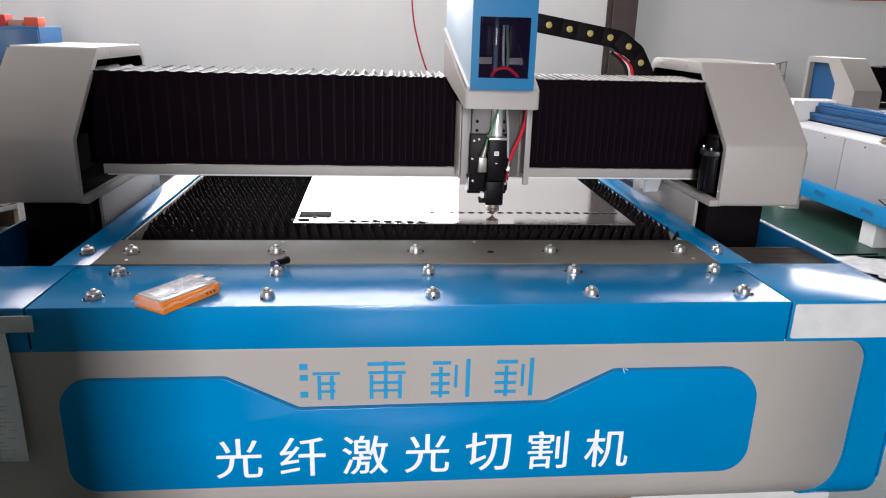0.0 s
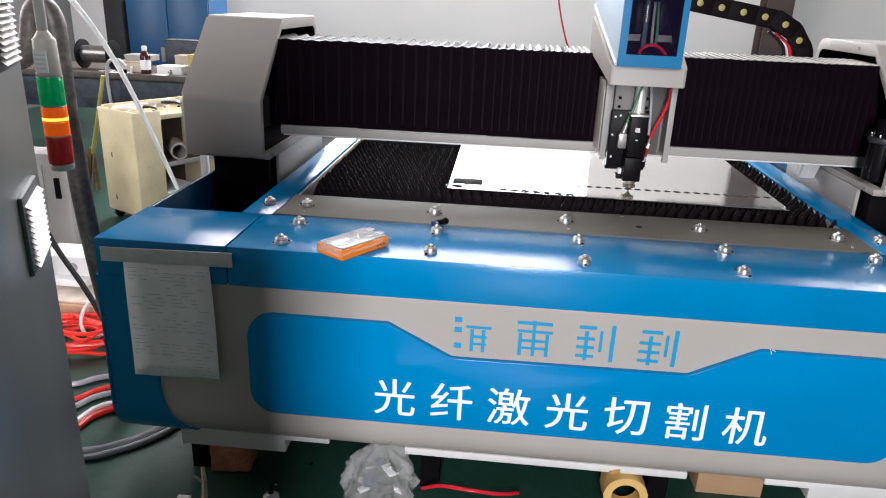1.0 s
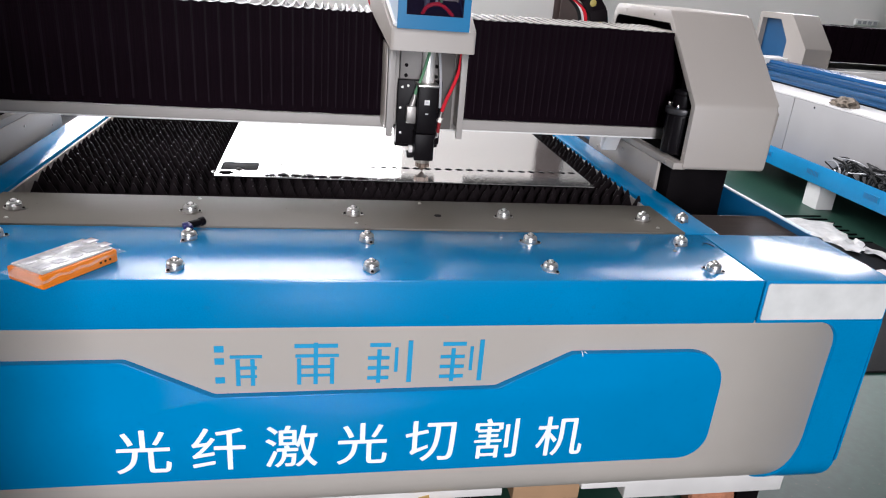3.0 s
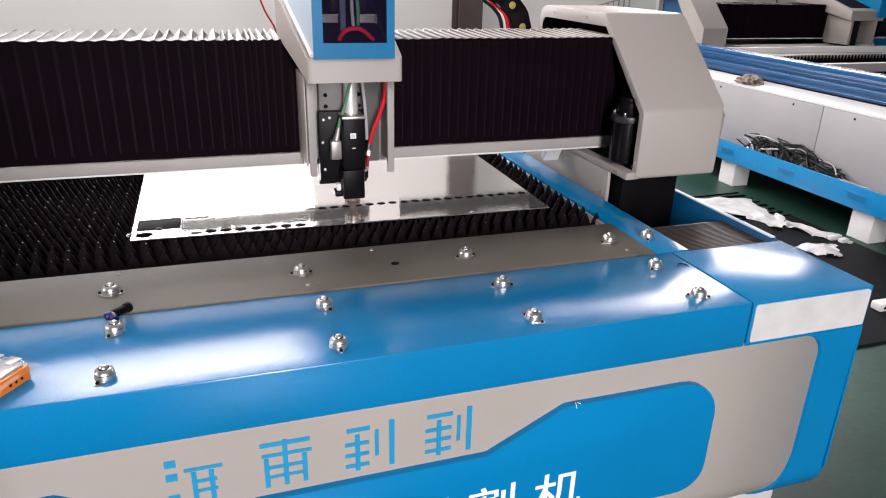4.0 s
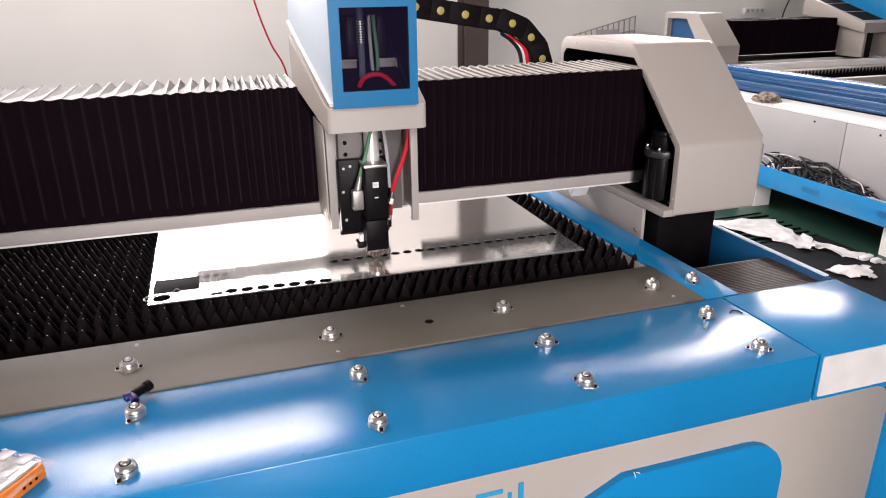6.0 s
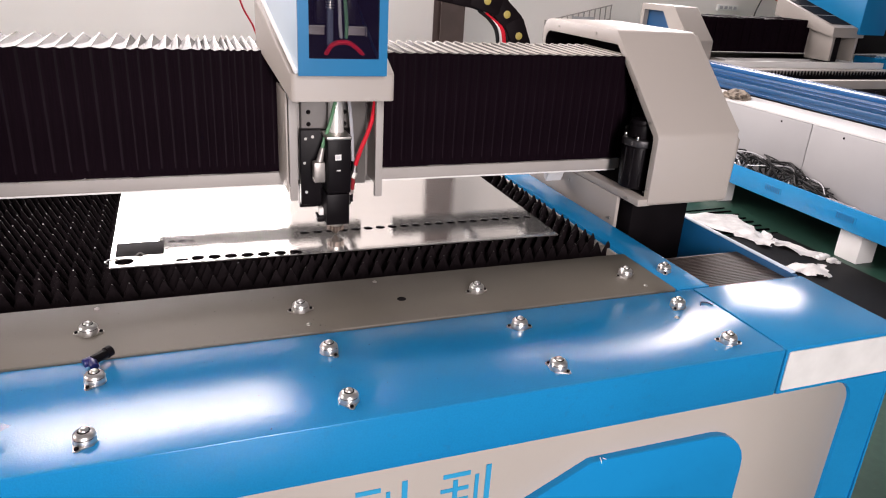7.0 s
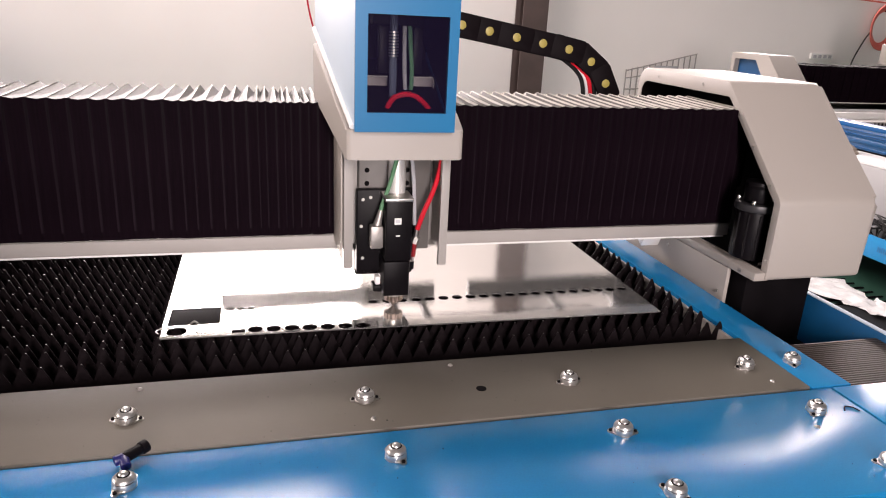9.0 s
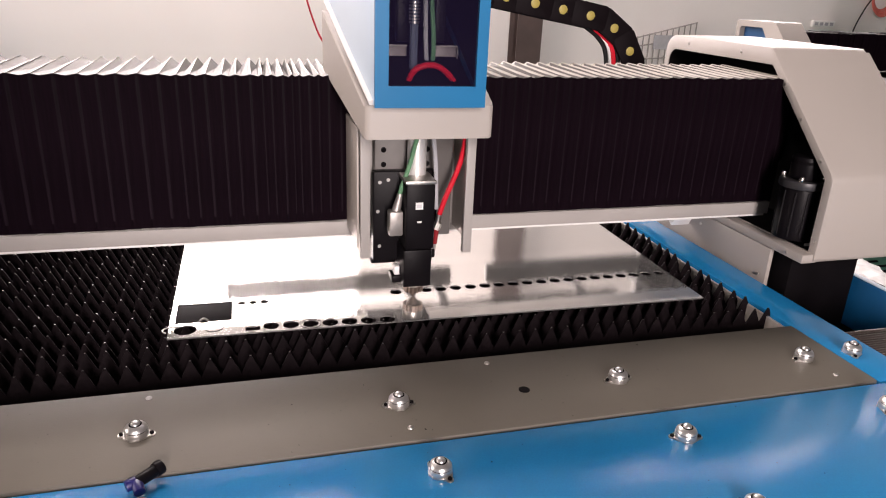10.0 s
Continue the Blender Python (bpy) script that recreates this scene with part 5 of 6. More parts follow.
def left_side():
    # brushed steel control cabinet close by
    brushed = material("brushed_stainless_steel", (0.12, 0.123, 0.118), 0.32, metal=0.55, vary=0.06, scale=3, bump=0.08, bump_scale=120, stretch=(1, 1, 0.05), rough_vary=0.2)
    e = Vector((-0.957, -0.80, 0))
    m = Matrix.Translation(e) @ Matrix.Rotation(radians(-153.5), 4, "Z")
    # local x runs from the far edge towards the near end, local y away from the machine
    t = thing("control_cabinet", e, "satin grey steel control cabinet with louvred vents", "cabinet")
    m = Matrix.Translation(e) @ Matrix(((0.446, -0.895, 0, 0), (-0.895, -0.446, 0, 0), (0, 0, 1, 0), (0, 0, 0, 1)))
    part("body", bx(0, 0.74, 0, 0.5, 0.02, 1.72, bev=0.006, m=m), brushed, t)
    part("plinth", bx(0.02, 0.72, 0.02, 0.48, 0.0, 0.02, m=m), DARK, t)
    for z0, z1 in ((1.36, 1.62), (1.09, 1.185)):
        n = int((z1 - z0) / 0.0082)
        v = part("vent", bx(0.058, 0.189, -0.006, 0.002, z0 - 0.008, z1 + 0.008, bev=0.002, m=m), brushed, t, "louvred steel vent")
        for k in range(n):
            z = z0 + k * 0.0082
            q = prism([(-0.013, z), (-0.006, z + 0.0055), (-0.006, z + 0.0070), (-0.0135, z + 0.0012)], "x", 0.067, 0.180)
            bmesh.ops.transform(q, matrix=m, verts=q.verts)
            part("louvre", q, CAP, v, smooth=0)
    # signal lamp that hangs from its pole
    t = thing("signal_lamp", (-1.528, 0.10, 0.955), "hanging signal lamp with green, orange and red lenses", "signal lamp")
    x, y = -1.522, 0.10
    body = material("beige_lamp_plastic", (0.55, 0.50, 0.42), 0.4, vary=0.05, scale=20)
    part("pole", rod((x, y, 1.32), (x, y, 7.0), 0.014, seg=12), RAIL, t)
    part("base", rod((x, y, 1.215), (x, y, 1.315), 0.0325, 0.030, seg=24, bev=0.004), body, t)
    part("neck", rod((x, y, 1.315), (x, y, 1.335), 0.026, 0.014, seg=20), body, t)
    part("sticker", bx(x - 0.016, x + 0.022, y - 0.0335, y - 0.030, 1.225, 1.285), WHITE, t, smooth=0)
    for k in range(4):
        part("sticker_bar", bx(x - 0.012, x + 0.018, y - 0.0342, y - 0.0337, 1.234 + 0.012 * k, 1.239 + 0.012 * k), INK_G, t, smooth=0)
    for z0, z1, col, em in ((1.132, 1.213, (0.0, 0.36, 0.10), 0.2), (1.047, 1.130, (0.85, 0.11, 0.003), 0.55), (0.965, 1.045, (0.42, 0.008, 0.006), 0.06)):
        lens = part("lens", rod((x, y, z0), (x, y, z1), 0.0335, seg=28, bev=0.003), material("lens_plastic", col, 0.18, vary=0.2, scale=60, emit=em), t)
        for k in range(3):
            zz = z0 + (z1 - z0) * (k + 0.5) / 3
            part("rib", rod((x, y, zz - 0.002), (x, y, zz + 0.002), 0.0342, seg=28), lens.data.materials[0], lens)
    glow = material("lit_amber_lamp", (1.0, 0.40, 0.04), 0.3, emit=3.2)
    amber = [c for c in t.children if c.name.startswith("lens")][1]
    part("lit_lamp", rod((x, y, 1.084), (x, y, 1.101), 0.0339, seg=28, bev=0.003), glow, amber, "lit amber lamp")
    for z in (1.0455, 1.1305, 1.2135):
        part("collar_ring", rod((x, y, z - 0.0015), (x, y, z + 0.0015), 0.0346, seg=28), ZINC, t, "thin bright ring")
    part("end_cap", rod((x, y, 0.945), (x, y, 0.963), 0.030, 0.0335, seg=24, bev=0.003), body, t)
    # bent duct
    duct = material("grey_duct_metal", (0.15, 0.128, 0.118), 0.45, metal=0.3, vary=0.5, scale=14, grain=0.5, grain_scale=70, speck=0.5, bump=0.2, bump_scale=90)
    bend = [(-1.535, 0.325, 0.0), (-1.578, 0.32, 0.4), (-1.612, 0.32, 0.73), (-1.628, 0.32, 1.07), (-1.627, 0.32, 1.30), (-1.631, 0.32, 1.352), (-1.645, 0.32, 1.381), (-1.664, 0.32, 1.390),
            (-1.683, 0.32, 1.381), (-1.699, 0.32, 1.352), (-1.712, 0.32, 1.30), (-1.75, 0.33, 1.24), (-1.86, 0.35, 1.20), (-2.06, 0.37, 1.16), (-2.14, 0.38, 1.05), (-2.15, 0.38, 0.6), (-2.15, 0.38, 0.0)]
    solo("duct_pipe", tube(bend, 0.033, seg=16), duct, (-1.66, 0.32, 0), "mottled grey metal duct pipe bent over beside the machine", "pipe")
    solo("white_tube", tube([(-1.62, 1.75, 0.012), (-1.61, 1.45, 0.03), (-1.60, 1.15, 0.36), (-1.60, 0.943, 0.684), (-1.60, 0.76, 0.97), (-1.60, 0.575, 1.225), (-1.60, 0.354, 1.43), (-1.60, 0.05, 1.60), (-1.62, -0.3, 1.8), (-1.65, -0.5, 2.6), (-1.65, -0.5, 7.0)], 0.009), HOSE_W, (-1.6, 0.94, 0), "white hose hanging beside the machine", "hose")
    solo("white_post", bx(-1.645, -1.612, 1.30, 1.33, 0, 0.76, bev=0.003), WHITE, (-1.63, 1.31, 0), "short white square post on the floor", "post")
    # small electric box with a latch
    BOXGREY = material("grey_box_paint", (0.36, 0.345, 0.32), 0.45, vary=0.08, scale=6, bump=0.05)
    t = thing("electric_box", (-2.5, 1.55, 0), "pale grey electric box with a dark latch", "electric box")
    part("case", bx(-2.80, -2.35, 1.35, 1.50, 0.0, 0.676, bev=0.008), BOXGREY, t)
    part("door", bx(-2.76, -2.47, 1.342, 1.352, 0.06, 0.62, bev=0.004), BOXGREY, t)
    part("latch", bx(-2.415, -2.39, 1.336, 1.352, 0.455, 0.56, bev=0.004), BLACK, t, "dark recessed latch")
    t = thing("cardboard_box", (-2.15, 1.05, 0), "low brown cardboard box with spilled dust", "box")
    part("body", bx(-2.42, -1.93, 0.90, 1.30, 0.0, 0.10, bev=0.006), material("dusty_cardboard", (0.50, 0.30, 0.19), 0.9, vary=0.25, scale=7, bump=0.3), t)
    part("liner", bx(-2.40, -1.95, 0.92, 1.28, 0.10, 0.112, bev=0.004), material("pale_packing", (0.66, 0.55, 0.46), 0.9, vary=0.2, scale=12, bump=0.4), t)
    t = thing("device", (-2.2, 1.2, 0.112), "white desk device standing on a cardboard box", "device")
    part("case", bx(-2.38, -2.03, 1.08, 1.26, 0.112, 0.26, bev=0.012), WHITE, t)
    part("tray", bx(-2.30, -2.12, 1.03, 1.085, 0.13, 0.165, bev=0.005), PAPER, t)
    part("dial", rod((-2.2, 1.079, 0.21), (-2.2, 1.06, 0.21), 0.02, seg=16), CLEAR, t)
    # heap of red tubing, hoses across the floor
    rnd = random.Random(21)
    bright = material("orange_red_tubing", (0.80, 0.035, 0.02), 0.35, vary=0.1, scale=20)
    for k in range(7):
        pts = []
        a0, r = rnd.uniform(0, 6), rnd.uniform(0.10, 0.20)
        for q in range(9):
            a = a0 + q * 0.8
            pts.append((-1.99 + r * math.cos(a) * 1.2 + rnd.uniform(-0.03, 0.03), 0.72 + r * math.sin(a) * 0.8 + rnd.uniform(-0.03, 0.03), 0.012 + 0.012 * k + rnd.uniform(0, 0.02)))
        solo("red_tube_coil", tube(pts, 0.009, seg=8), bright, (-1.99, 0.72, 0), "loosely coiled bright red tubing on the floor", "tubing", "tubing on the floor")
    ring = [(-1.93 + 0.075 * math.cos(k * 0.7), 0.80 + 0.06 * math.sin(k * 0.7), 0.11 + 0.07 * math.sin(k * 0.7)) for k in range(10)]
    solo("white_tube_ring", tube(ring, 0.008), WHITE, (-1.93, 0.8, 0.03), "ring of white tube on the red tubing", "tubing", "tubing on the floor")
    solo("black_cable", tube([(-2.1, 0.75, 0.6), (-2.02, 0.72, 0.45), (-1.88, 0.66, 0.30), (-1.74, 0.58, 0.14), (-1.66, 0.5, 0.04), (-1.55, 0.5, 0.012)], 0.011), CABLE, (-1.6, 0.5, 0), "thick black cable hanging to the floor", "cable")
    for pts, mat, lab in (
            ([(-2.1, 0.36, 0.011), (-1.83, 0.41, 0.011), (-1.745, 0.478, 0.011), (-1.5, 0.6, 0.011)], CLEAR, "grey hose across the green floor"),
            ([(-2.1, 0.26, 0.012), (-1.78, 0.30, 0.012), (-1.69, 0.40, 0.012), (-1.45, 0.55, 0.012)], bright, "red hose across the green floor"),
            ([(-2.05, 0.20, 0.012), (-1.76, 0.245, 0.012), (-1.67, 0.36, 0.012), (-1.42, 0.5, 0.012)], CLEAR, "grey hose across the green floor"),
            ([(-2.0, 0.02, 0.012), (-1.70, 0.13, 0.012), (-1.63, 0.29, 0.012), (-1.40, 0.42, 0.012)], WHITE, "white hose across the green floor"),
            ([(-2.0, -0.04, 0.012), (-1.68, 0.08, 0.012), (-1.61, 0.25, 0.012), (-1.38, 0.40, 0.012)], bright, "red hose across the green floor"),
            ([(-2.0, -0.02, 0.011), (-1.60, 0.02, 0.011), (-1.46, 0.08, 0.011), (-1.36, 0.20, 0.011), (-1.3, 0.4, 0.011)], CLEAR, "grey hose across the green floor"),
            ([(-2.0, -0.06, 0.011), (-1.58, -0.015, 0.011), (-1.44, 0.05, 0.011), (-1.33, 0.18, 0.011), (-1.27, 0.4, 0.011)], CLEAR, "grey hose across the green floor")):
        solo("floor_hose", tube(pts, 0.011), mat, pts[1], lab, "hose", "hoses on the floor")


left_side()


def work_corner():
    # cream cart with an open side
    cream = material("cream_cart_paint", (0.64, 0.54, 0.34), 0.5, vary=0.12, scale=5, bump=0.1, speck=0.25)
    inside = material("dark_shelf_wood", (0.10, 0.07, 0.05), 0.7, vary=0.3, scale=10)
    t = thing("tool_cart", (-2.45, 2.55, 0), "cream painted tool cart with open shelves on castors", "cart")
    m = Matrix.Translation((-2.82, 2.455, 0)) @ Matrix(((0.88, 0.48, 0, 0), (-0.48, 0.88, 0, 0), (0, 0, 1, 0), (0, 0, 0, 1)))
    w, d = 0.36, 0.62
    part("side_panel", bx(0, w, 0, 0.02, 0.06, 0.73, bev=0.008, m=m), cream, t, "cream side panel with worn edges")
    part("side_panel", bx(0, w, d - 0.02, d, 0.06, 0.73, bev=0.004, m=m), cream, t)
    part("back_panel", bx(0, 0.015, 0.02, d - 0.02, 0.06, 0.73, m=m), inside, t)
    for z in (0.06, 0.36, 0.67):
        part("shelf", bx(0.015, w - 0.01, 0.02, d - 0.02, z, z + 0.018, m=m), inside if z < 0.6 else cream, t)
        part("shelf_edge", bx(w - 0.011, w - 0.001, 0.20, d - 0.02, z - 0.004, z + 0.026, bev=0.002, m=m), cream if z > 0.6 else RAIL, t)
    part("front_panel", bx(w - 0.012, w + 0.004, 0.004, 0.20, 0.065, 0.725, bev=0.004, m=m), cream, t, "cream front panel")
    part("rim", bx(0.015, w - 0.012, d - 0.035, d - 0.021, 0.688, 0.745, bev=0.003, m=m), cream, t)
    part("rim", bx(0.0155, 0.03, 0.021, d - 0.036, 0.688, 0.742, bev=0.003, m=m), cream, t)
    for x, y in ((0.04, 0.05), (w - 0.04, 0.05), (0.04, d - 0.05), (w - 0.04, d - 0.05)):
        castor = part("castor", rod(m @ Vector((x - 0.012, y, 0.03)), m @ Vector((x + 0.012, y, 0.03)), 0.03, seg=16), DARK, t)
        part("castor_fork", bx(x - 0.015, x + 0.015, y - 0.015, y + 0.015, 0.03, 0.062, m=m), ZINC, castor)
    for y, z in ((0.006, 0.42), (0.006, 0.14)):
        part("chipped_spot", bx(0.10, 0.112, y - 0.0072, y - 0.0055, z, z + 0.03, m=m), inside, t, smooth=0)
    for k in range(7):
        ring_ = [m @ Vector((0.10 + 0.045 * (k % 3) + (0.05 + 0.01 * (k % 3)) * math.cos(q * 0.65), 0.10 + 0.062 * k + 0.055 * math.sin(q * 0.65), 0.698 + 0.004 * k + 0.003 * q)) for q in range(10)]
        solo("cable_coil", tube(ring_, 0.007), (WHITE, CLEAR, CABLE)[k % 3], ring_[0] - Vector((0, 0, 0.007)), ("coiled white cable on the cart", "coiled grey cable on the cart", "coiled black cable on the cart")[k % 3], "cable", "coils on the cart")
    ring_ = [m @ Vector((0.13 + 0.085 * math.cos(q * 0.7), 0.13 + 0.075 * math.sin(q * 0.7), 0.725 + 0.008 * math.sin(q))) for q in range(10)]
    solo("cable_coil", tube(ring_, 0.014), WHITE, ring_[0] - Vector((0, 0, 0.02)), "thick coil of white hose on the cart", "cable", "coils on the cart")
    hollow = bmesh.new()
    ends = []
    for y_, q in ((0.27, 0.055), (0.27, 0.043), (0.50, 0.043), (0.50, 0.055)):
        ends.append([hollow.verts.new(m @ Vector((0.24 + q * math.cos(2 * math.pi * i / 28), y_, 0.439 + q * math.sin(2 * math.pi * i / 28)))) for i in range(28)])
    for i in range(4):
        for k in range(28):
            hollow.faces.new((ends[i][k], ends[i][(k + 1) % 28], ends[(i + 1) % 4][(k + 1) % 28], ends[(i + 1) % 4][k]))
    bmesh.ops.transform(hollow, matrix=m @ Matrix.Translation((0.24, 0.385, 0)) @ Matrix.Rotation(radians(62), 4, "Z") @ Matrix.Translation((-0.24, -0.385, 0)) @ m.inverted(), verts=hollow.verts)
    solo("paper_tube", hollow, material("grey_tube_card", (0.36, 0.32, 0.28), 0.8, vary=0.1, scale=20), m @ Vector((0.24, 0.385, 0.384)), "short grey cardboard tube on the cart shelf", "tube")
    for k in range(4):
        solo("board", bx(0.05 + 0.01 * k, w - 0.012 + 0.004 * k, 0.21, 0.56 - 0.03 * k, 0.079 + 0.03 * k, 0.100 + 0.03 * k, m=m), (inside, PAPER, cream, PAPER)[k], m @ Vector((0.2, 0.35, 0.079 + 0.03 * k)), "flat board stacked on the cart's lower shelf", "board", "boards on the cart")
    # broom handle beside the cart
    t = thing("broom", (-3.33, 3.0, 0.0), "olive broom standing by the cart", "broom")
    part("handle", tube([(-3.20, 2.96, 0.30), (-3.13, 2.96, 0.55), (-3.05, 2.96, 0.86)], 0.017, taper=0.013), material("yellow_green_handle", (0.30, 0.28, 0.07), 0.6, vary=0.3, scale=12), t)
    straw = material("brown_broom_straw", (0.20, 0.14, 0.06), 0.85, vary=0.4, scale=30, bump=0.5)
    bm = bmesh.new()
    rnd = random.Random(12)
    for k in range(70):
        q, v = rnd.uniform(0, 6.3), math.sqrt(rnd.random())
        rod((-3.205 + 0.02 * v * math.cos(q), 2.96 + 0.015 * v * math.sin(q), 0.34), (-3.28 + 0.10 * v * math.cos(q), 2.97 + 0.05 * v * math.sin(q), rnd.uniform(0.0, 0.03)), 0.0035, 0.0015, seg=4, bm=bm)
    part("bristles", bm, straw, t, "brown straw bristles", smooth=0)
    # bench
    slate = material("dark_bench_paint", (0.034, 0.043, 0.060), 0.55, vary=0.6, scale=9, grain=0.4, grain_scale=40, bump=0.3, speck=0.6)
    t = thing("workbench", (-3.7, 4.75, 0), "dark blue-grey workbench crowded with small parts", "workbench")
    part("worktop", bx(-5.2, -2.2, 4.35, 5.1, 0.70, 0.75, bev=0.006), material("worn_brown_worktop", (0.085, 0.066, 0.055), 0.6, vary=0.5, scale=8, grain=0.4, grain_scale=50, bump=0.3, speck=0.5), t, "worn brown worktop")
    part("apron", bx(-5.15, -2.25, 4.38, 4.41, 0.44, 0.70, bev=0.003), slate, t)
    for x in (-5.1, -3.25, -2.3):
        part("leg", bx(x - 0.04, x + 0.04, 4.42, 4.50, 0, 0.70), RAIL, t)
        part("leg", bx(x - 0.04, x + 0.04, 5.0, 5.08, 0, 0.70), RAIL, t)
    # wire spool
    t = thing("wire_spool", (-3.82, 4.62, 0.75), "black spool of bright steel wire on the bench", "spool")
    for x in (-4.0, -3.72):
        part("flange", rod((x, 4.62, 0.875), (x + 0.02, 4.62, 0.875), 0.125, seg=28, bev=0.003), BLACK, t)
    part("winding", rod((-3.98, 4.62, 0.875), (-3.72, 4.62, 0.875), 0.075, seg=28), material("dull_wire_winding", (0.20, 0.19, 0.185), 0.35, metal=0.8, vary=0.2, scale=30), t)
    part("hub", rod((-4.012, 4.62, 0.875), (-4.0, 4.62, 0.875), 0.045, seg=20), DARK, t)
    # boxes and a bottle
    beige = material("beige_box_card", (0.50, 0.42, 0.33), 0.8, vary=0.12, scale=10)
    for x0, x1, y0, z, h, mat, lab in ((-3.62, -3.38, 4.5, 0.75, 0.09, beige, "beige parts box on the bench"), (-3.58, -3.34, 4.56, 0.84, 0.05, RAIL, "grey parts box stacked on a beige box"),
                                       (-3.24, -3.02, 4.45, 0.75, 0.07, WHITE, "white parts box on the bench"), (-3.20, -3.0, 4.72, 0.75, 0.14, beige, "beige parts box on the bench"),
                                       (-2.98, -2.80, 4.5, 0.75, 0.17, YELLOW, "yellow parts box on the bench"), (-3.36, -2.75, 4.88, 0.75, 0.26, slate, "dark blue tool case on the bench")):
        t = thing("parts_box", ((x0 + x1) / 2, y0 + 0.08, z), lab, "box", "boxes on the bench")
        part("body", bx(x0, x1, y0, y0 + 0.16, z, z + h - 0.012, bev=0.004), mat, t)
        part("lid", bx(x0 - 0.003, x1 + 0.003, y0 - 0.003, y0 + 0.163, z + h - 0.012, z + h, bev=0.003), mat, t)
    for x, y, q, h, mat, lab in ((-3.10, 4.40, 0.020, 0.05, STEEL, "small steel part standing on the bench"), (-3.50, 4.40, 0.016, 0.03, DARK, "small dark part standing on the bench"),
                                 (-3.43, 4.38, 0.013, 0.06, WHITE, "small white tube standing on the bench"), (-2.92, 4.42, 0.022, 0.035, YELLOW, "small yellow roll on the bench"), (-3.66, 4.44, 0.030, 0.012, RAIL, "flat grey disc on the bench")):
        solo("small_part", rod((x, y, 0.75), (x, y, 0.75 + h), q, q * 0.92, seg=16, bev=0.002), mat, (x, y, 0.75), lab, "part", "small parts on the bench")
    for x, y, a_, e in ((-3.55, 4.42, 0.3, 0.09), (-3.18, 4.39, -0.4, 0.07), (-3.72, 4.50, 1.1, 0.06)):
        bm = bx(-e, e, -0.03, 0.03, 0, 0.004)
        bmesh.ops.transform(bm, matrix=Matrix.Translation((x, y, 0.75)) @ Matrix.Rotation(a_, 4, "Z"), verts=bm.verts)
        solo("paper_slip", bm, PAPER, (x, y, 0.75), "white paper slip lying on the bench", "paper", "papers on the bench")
    solo("grey_hose", tube([(-3.60, 4.33, 0.30), (-3.605, 4.30, 0.55), (-3.60, 4.29, 0.78), (-3.56, 4.29, 0.86), (-3.49, 4.30, 0.865), (-3.44, 4.31, 0.82)], 0.014), CLEAR, (-3.60, 4.33, 0.3), "bent grey hose rising over the bench edge", "hose")
    brown = material("brown_bottle_glass", (0.05, 0.015, 0.01), 0.15)
    bx_, by_ = -3.33, 4.44
    t = thing("bottle", (bx_, by_, 0.75), "dark brown bottle with a white cap and label", "bottle")
    part("glass_body", rod((bx_, by_, 0.75), (bx_, by_, 0.90), 0.042, seg=20, bev=0.005), brown, t)
    part("shoulder", rod((bx_, by_, 0.90), (bx_, by_, 0.94), 0.042, 0.018, seg=20), brown, t)
    part("cap", rod((bx_, by_, 0.94), (bx_, by_, 0.98), 0.021, seg=20, bev=0.002), WHITE, t)
    part("label", rod((bx_, by_, 0.785), (bx_, by_, 0.865), 0.0428, seg=20), PAPER, t)
    # the bench stands clear of the cabinet, with all that lies on it
    for ob in bpy.data.objects:
        if ob.parent is None and ob.name.split(".")[0] in ("workbench", "wire_spool", "parts_box", "bottle", "small_part", "paper_slip", "grey_hose"):
            ob.location.y -= 0.33
    # blue cabinet with boxes on top
    t = thing("storage_cabinet", (-3.8, 5.9, 0), "tall dark blue steel storage cabinet", "cabinet")
    cab = material("cabinet_blue_paint", (0.004, 0.075, 0.20), 0.4, vary=0.08, scale=3, bump=0.05)
    part("body", bx(-4.29, -3.38, 5.65, 6.15, 0.0, 1.38, bev=0.008), cab, t)
    for a, b in ((-4.28, -3.84), (-3.83, -3.39)):
        dd = part("door", bx(a, b, 5.632, 5.65, 0.05, 1.35, bev=0.005), cab, t)
        part("handle", bx(b - 0.09 if a < -4 else a + 0.05, b - 0.05 if a < -4 else a + 0.09, 5.615, 5.632, 0.7, 0.85, bev=0.004), RAIL, dd)
    rnd = random.Random(9)
    for k in range(6):
        x = -4.28 + 0.15 * k
        col = ((0.45, 0.03, 0.02), (0.4, 0.2, 0.15), (0.55, 0.08, 0.03))[k % 3]
        solo("small_box", bx(x, x + 0.13, 5.7, 5.85, 1.38, 1.44 + rnd.uniform(0, 0.05), bev=0.004), material("red_box_card", col, 0.7), (x + 0.08, 5.77, 1.38), "small red and brown box on the cabinet", "box", "boxes on the cabinet")
    # dark coat-like cover hanging at the bench end
    solo("dark_cover", bx(-4.52, -4.31, 5.6, 5.75, 0.0, 1.9, bev=0.03), material("dark_fabric_cover", (0.03, 0.028, 0.03), 0.8, vary=0.3, scale=6, bump=0.4, bump_scale=20), (-4.41, 5.7, 0), "dark upright covered panel by the cabinet", "panel")


work_corner()


